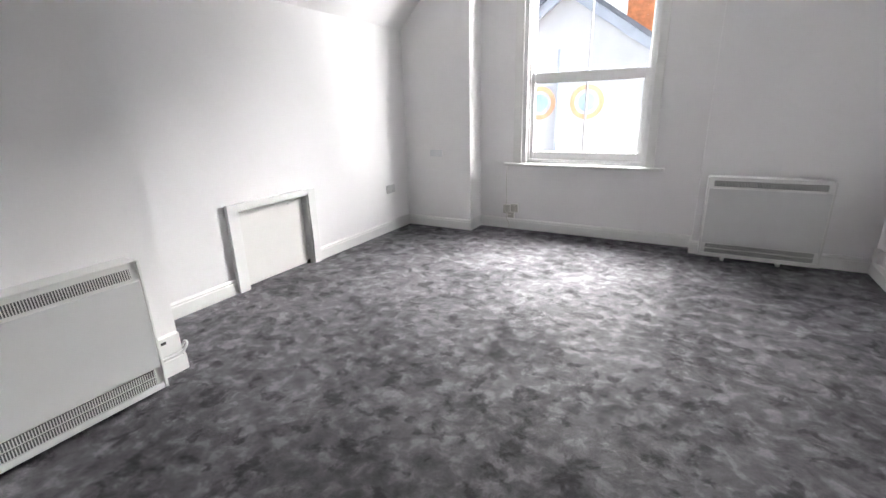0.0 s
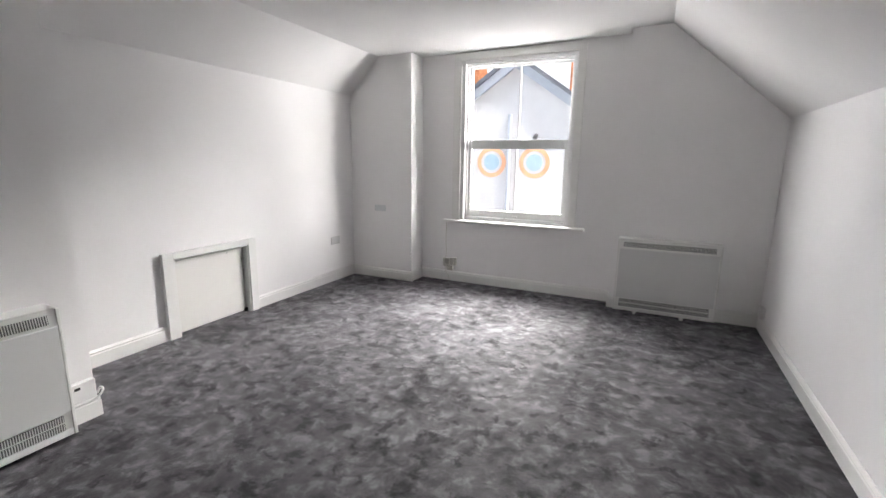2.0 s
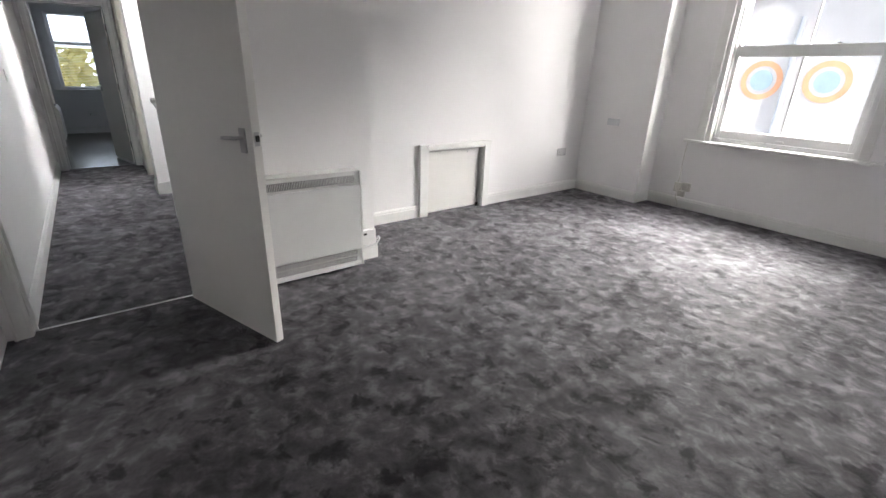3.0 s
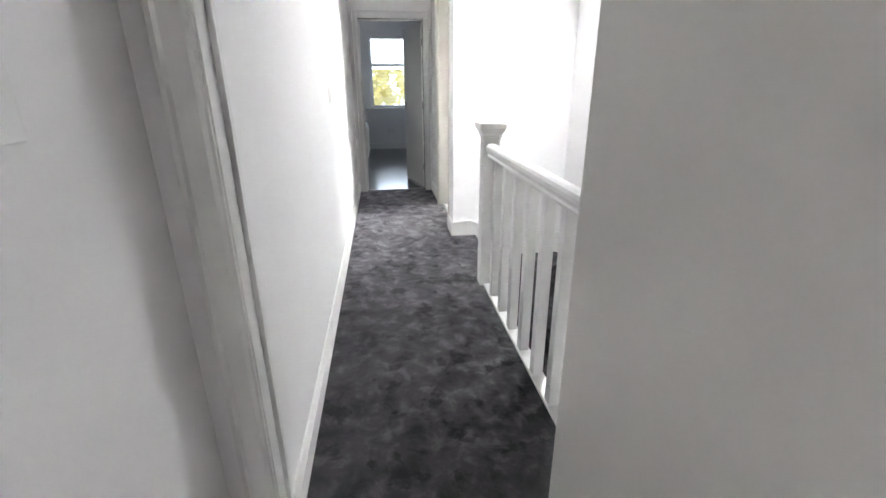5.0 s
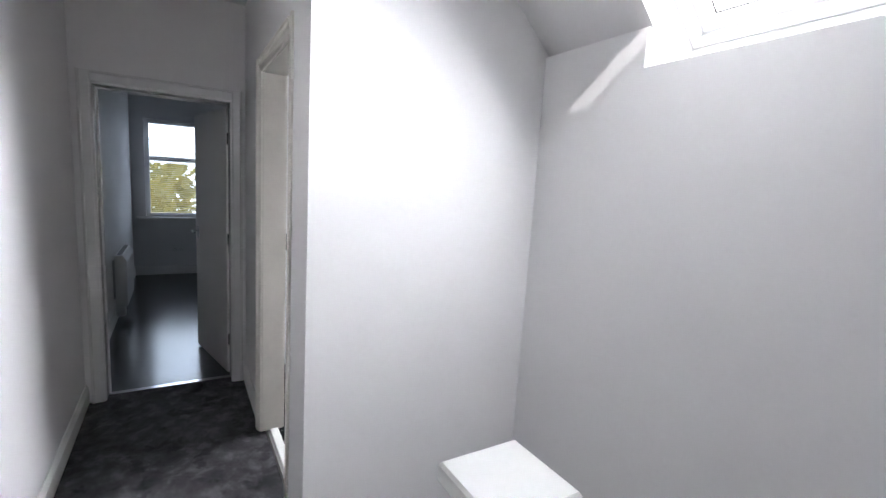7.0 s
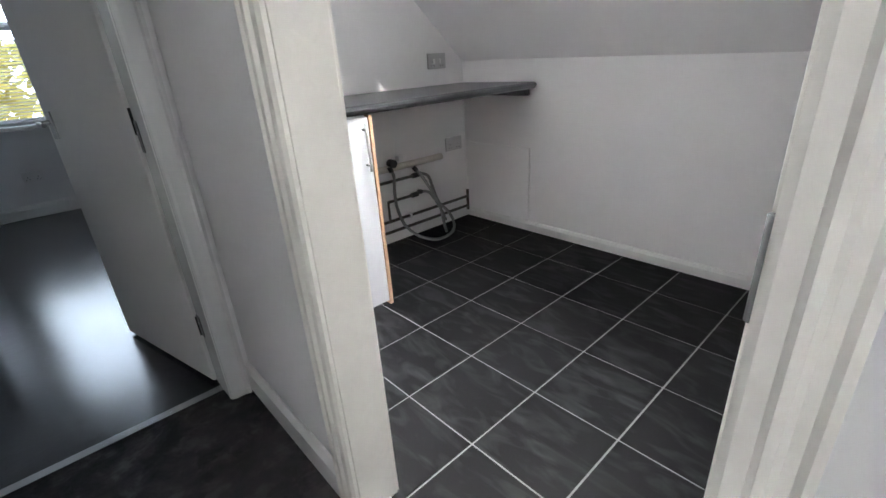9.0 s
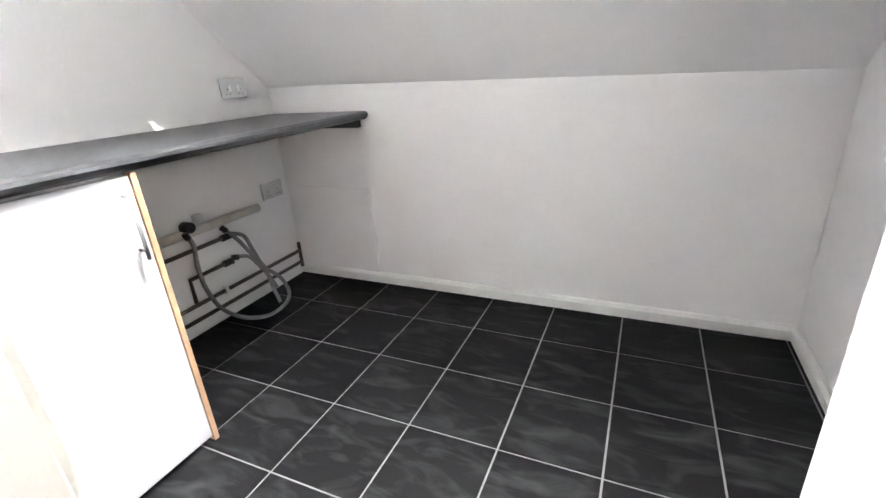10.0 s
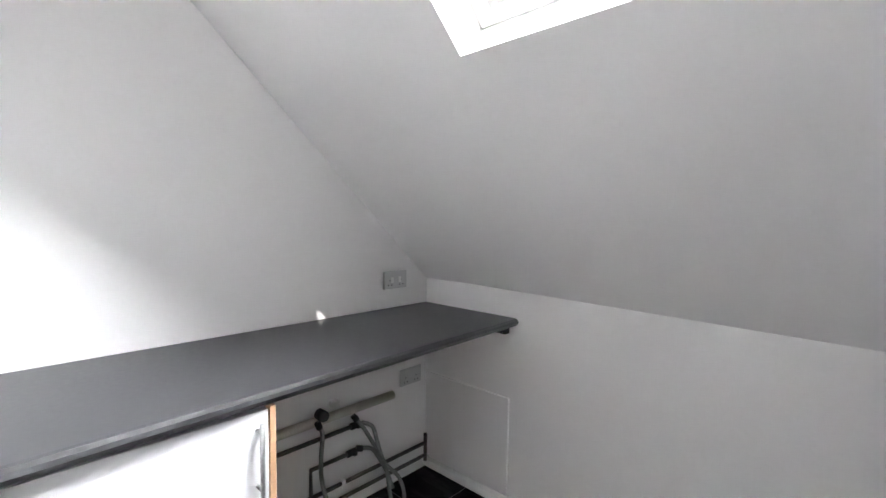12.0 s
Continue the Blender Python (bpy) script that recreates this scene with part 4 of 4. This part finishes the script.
for pts, lab in (([(-6.57, 1.926, 0.5), (-6.56, 1.945, 0.445), (-6.55, 1.932, 0.357), (-6.53, 1.922, 0.268), (-6.49, 1.93, 0.172), (-6.46, 1.965, 0.11), (-6.43, 2.027, 0.06), (-6.43, 2.147, 0.011), (-6.44, 2.265, 0.011), (-6.47, 2.332, 0.041), (-6.5, 2.322, 0.125), (-6.52, 2.251, 0.217), (-6.54, 2.225, 0.316), (-6.56, 2.21, 0.391), (-6.59, 2.169, 0.416)], "grey drain hose looping down to the floor"), ([(-6.59, 2.122, 0.462), (-6.56, 2.163, 0.396), (-6.54, 2.219, 0.286), (-6.52, 2.259, 0.19), (-6.5, 2.265, 0.086), (-6.48, 2.269, 0.011)], "grey supply hose hanging from a valve"), ([(-6.59, 2.139, 0.301), (-6.56, 2.201, 0.289), (-6.54, 2.23, 0.245), (-6.52, 2.266, 0.163), (-6.5, 2.286, 0.086)], "short grey supply hose from the lower valve")):
    hose = thing("hose", lab, "hose", pose(0, 0, 0), "washing machine hoses")
    part("tube", tube(bmesh.new(), curve_points(pts, 6), 0.0095, 10), HOSE, hose)
    part("nut", tube(bmesh.new(), [pts[0], Vector(pts[0]) + 0.03 * (Vector(pts[1]) - Vector(pts[0])).normalized()], 0.014, 10), DARK, hose)

# ---- outside ----
def haze(name, strength, color, at, w, h, label):
    """Bright hazy sky low over the horizon, far off."""
    m = bpy.data.materials.new(name)
    m.use_nodes = True
    b = m.node_tree.nodes["Principled BSDF"]
    b.inputs["Base Color"].default_value = (0, 0, 0, 1)
    b.inputs["Emission Color"].default_value, b.inputs["Emission Strength"].default_value = (*color, 1), strength
    ob = structure("backdrop", B((-w / 2, w / 2, 0, 0.1, 0, h)), m, label, "sky")
    ob.matrix_basis = at
    return ob


haze("rear_haze", 4.5, (0.72, 0.85, 1.0), pose(-75, 0, -6.5, 0, 0, 90), 200, 60, "bright white hazy sky behind the trees")
haze("front_haze", 1.1, (0.95, 0.97, 1.0), pose(0, 80, -6.5), 200, 60, "bright white hazy sky behind the gabled house")
structure("ground", B((-400, 400, -400, 400, -6.6, -6.5)), ASPHALT, "grey ground far below the attic", "ground")
GX, GY, GZ = -2.03, 11.0, 3.58
SL = 0.70
house = thing("gabled_house", "white rendered gabled house across the street with grey bargeboards", "house", pose(GX, GY, 0))
bm = bmesh.new()
prism(bm, [(-3.2, -6.5), (3.2, -6.5), (3.2, -3.2 * SL + GZ - 0.05), (0, GZ - 0.05), (-3.2, -3.2 * SL + GZ - 0.05)], "y", 0.0, 8.0)
part("wall", bm, RENDER, house)
for s in (-1, 1):
    bm = bmesh.new()
    prism(bm, [(0, GZ + 0.10), (s * 3.5, GZ + 0.10 - 3.5 * SL), (s * 3.5, GZ - 0.16 - 3.5 * SL), (0, GZ - 0.16)], "y", -0.22, -0.14)
    part("bargeboard", bm, BARGE, house, "grey painted bargeboard")
    bm = bmesh.new()
    prism(bm, [(0, GZ + 0.16), (s * 3.6, GZ + 0.16 - 3.6 * SL), (s * 3.6, GZ + 0.06 - 3.6 * SL), (0, GZ + 0.06)], "y", -0.3, 8.2)
    part("roof", bm, SLATE, house, "slate roof slope")
part("downpipe", tube(bmesh.new(), [(-0.10, -0.08, -6.4), (-0.10, -0.08, 2.42)], 0.045, 10), BARGE, house, "grey downpipe on the gable")
part("wall_lamp", tube(bmesh.new(), [(0.51, -0.12, 1.88), (0.51, 0.0, 1.95)], 0.05, 10), GRILLE, house)
for cx in (-0.545, 0.50):
    for r0, r1, mat, lab, d in ((0.26, 0.36, ORANGE, "painted orange ring", 0.012), (0.0, 0.19, BLUE, "blue-grey painted disc", 0.012)):
        bm = bmesh.new()
        n = 48
        o = [bm.verts.new((cx + r1 * math.cos(2 * math.pi * i / n), -d, 1.33 + r1 * math.sin(2 * math.pi * i / n))) for i in range(n)]
        ob_ = [bm.verts.new((cx + r1 * math.cos(2 * math.pi * i / n), 0.0, 1.33 + r1 * math.sin(2 * math.pi * i / n))) for i in range(n)]
        if r0:
            q = [bm.verts.new((cx + r0 * math.cos(2 * math.pi * i / n), -d, 1.33 + r0 * math.sin(2 * math.pi * i / n))) for i in range(n)]
            for i in range(n):
                bm.faces.new((o[i], o[(i + 1) % n], q[(i + 1) % n], q[i]))
        else:
            bm.faces.new(o)
        for i in range(n):
            bm.faces.new((o[i], ob_[i], ob_[(i + 1) % n], o[(i + 1) % n]))
        part("painted_ring" if r0 else "painted_disc", bm, mat, house, lab)


def chimney(x, y, w, z1, label):
    ch = thing("chimney", label, "chimney", pose(x, y, 0))
    rows_bm = bmesh.new()
    z = 0.6
    i = 0
    while z < z1:
        e = 0.012 if i % 2 else 0.0
        box(rows_bm, -w + e, w - e, -0.3 + e, 0.3 - e, z, z + (0.065 if i % 2 == 0 else 0.012))
        z += 0.065 if i % 2 == 0 else 0.012
        i += 1
    tagged(part("brick_courses", rows_bm, BRICK, ch), kind="stuff")
    part("cap", B((-w - 0.05, w + 0.05, -0.35, 0.35, z1, z1 + 0.12), bevel=0.02), BRICK, ch)
    for px in (-0.18, 0.18):
        part("pot", tube(bmesh.new(), [(px, 0, z1 + 0.12), (px, 0, z1 + 0.5)], 0.1, 14), BRICK, ch)
    return ch


chimney(-3.75, 12.2, 0.45, 4.5, "orange-red brick chimney beside the gable")
chimney(-0.55, 12.2, 0.45, 4.5, "orange-red brick chimney behind the gable roof")


def tree(x, y, base, height, spread_r, seed, label):
    rnd = random.Random(seed)
    t = thing("tree", label, "tree", pose(x, y, base))
    bm = bmesh.new()
    tube(bm, curve_points([(0, 0, 0), (0.1, 0.05, height * 0.3), (-0.05, 0.1, height * 0.6), (0.05, 0, height * 0.9)], 4), 0.16, 8)
    for i in range(9):
        a, z = rnd.uniform(0, 6.28), rnd.uniform(0.35, 0.8) * height
        r = spread_r * rnd.uniform(0.5, 0.9)
        tube(bm, curve_points([(0, 0, z), (r * 0.5 * math.cos(a), r * 0.5 * math.sin(a), z + 0.4), (r * math.cos(a), r * math.sin(a), z + 1.0)], 4), 0.05, 6)
    part("trunk", bm, BARK, t)
    verts, faces = [], []
    for i in range(2600):
        a, b = rnd.uniform(0, 6.283), rnd.uniform(-0.9, 1.0)
        lob = 1 + 0.25 * math.sin(3 * a + seed) + 0.2 * math.sin(5 * b + 2 * a)
        r = spread_r * lob * rnd.uniform(0.45, 1.0) * math.sqrt(max(0.05, 1 - b * b * 0.8))
        c = Vector((r * math.cos(a), r * math.sin(a), height * 0.65 + b * height * 0.38))
        u = Vector((rnd.gauss(0, 1), rnd.gauss(0, 1), rnd.gauss(0, 1))).normalized()
        v = u.orthogonal().normalized()
        s = rnd.uniform(0.16, 0.34)
        k = len(verts)
        verts += [c - s * u, c + 0.5 * s * v, c + s * u, c - 0.5 * s * v]
        faces.append((k, k + 1, k + 2, k + 3))
    me = bpy.data.meshes.new("crown")
    me.from_pydata([tuple(p) for p in verts], [], faces)
    me.materials.append(LEAF)
    crown = new("crown", me)
    crown.parent = t
    tagged(crown, kind="stuff")
    return t


tree(-24.0, 1.6, -6.5, 8.5, 3.6, 3, "yellow-green tree outside the rear window")
tree(-27, -3.5, -6.5, 8.9, 3.4, 5, "yellow-green tree beyond the rear window")

# ---- kitchen floor tiles, last ----
TX, TY, TS, TR, GAP = -5.140, 1.732, 0.3008, 0.3105, 0.006
tile_meshes = {}
for i in range(-6, 5):
    for j in range(-4, 4):
        x0, x1 = max(-6.638, TX + i * TS + GAP / 2), min(-4.217, TX + (i + 1) * TS - GAP / 2)
        y0, y1 = max(0.832, TY + j * TR + GAP / 2), min(2.638, TY + (j + 1) * TR - GAP / 2)
        if x1 - x0 < 0.01 or y1 - y0 < 0.01:
            continue
        key = (round(x1 - x0, 4), round(y1 - y0, 4))
        if key not in tile_meshes:
            bm = bmesh.new()
            box(bm, -key[0] / 2, key[0] / 2, -key[1] / 2, key[1] / 2, -0.003, 0.0, bevel=0.0012)
            bmesh.ops.recalc_face_normals(bm, faces=bm.faces)
            me = bpy.data.meshes.new("tile")
            bm.to_mesh(me)
            bm.free()
            me.materials.append(TILE)
            tile_meshes[key] = me
        t = new("tile", tile_meshes[key])
        t.parent = floor_kitchen
        t.matrix_basis = pose((x0 + x1) / 2, (y0 + y1) / 2, 0.0)
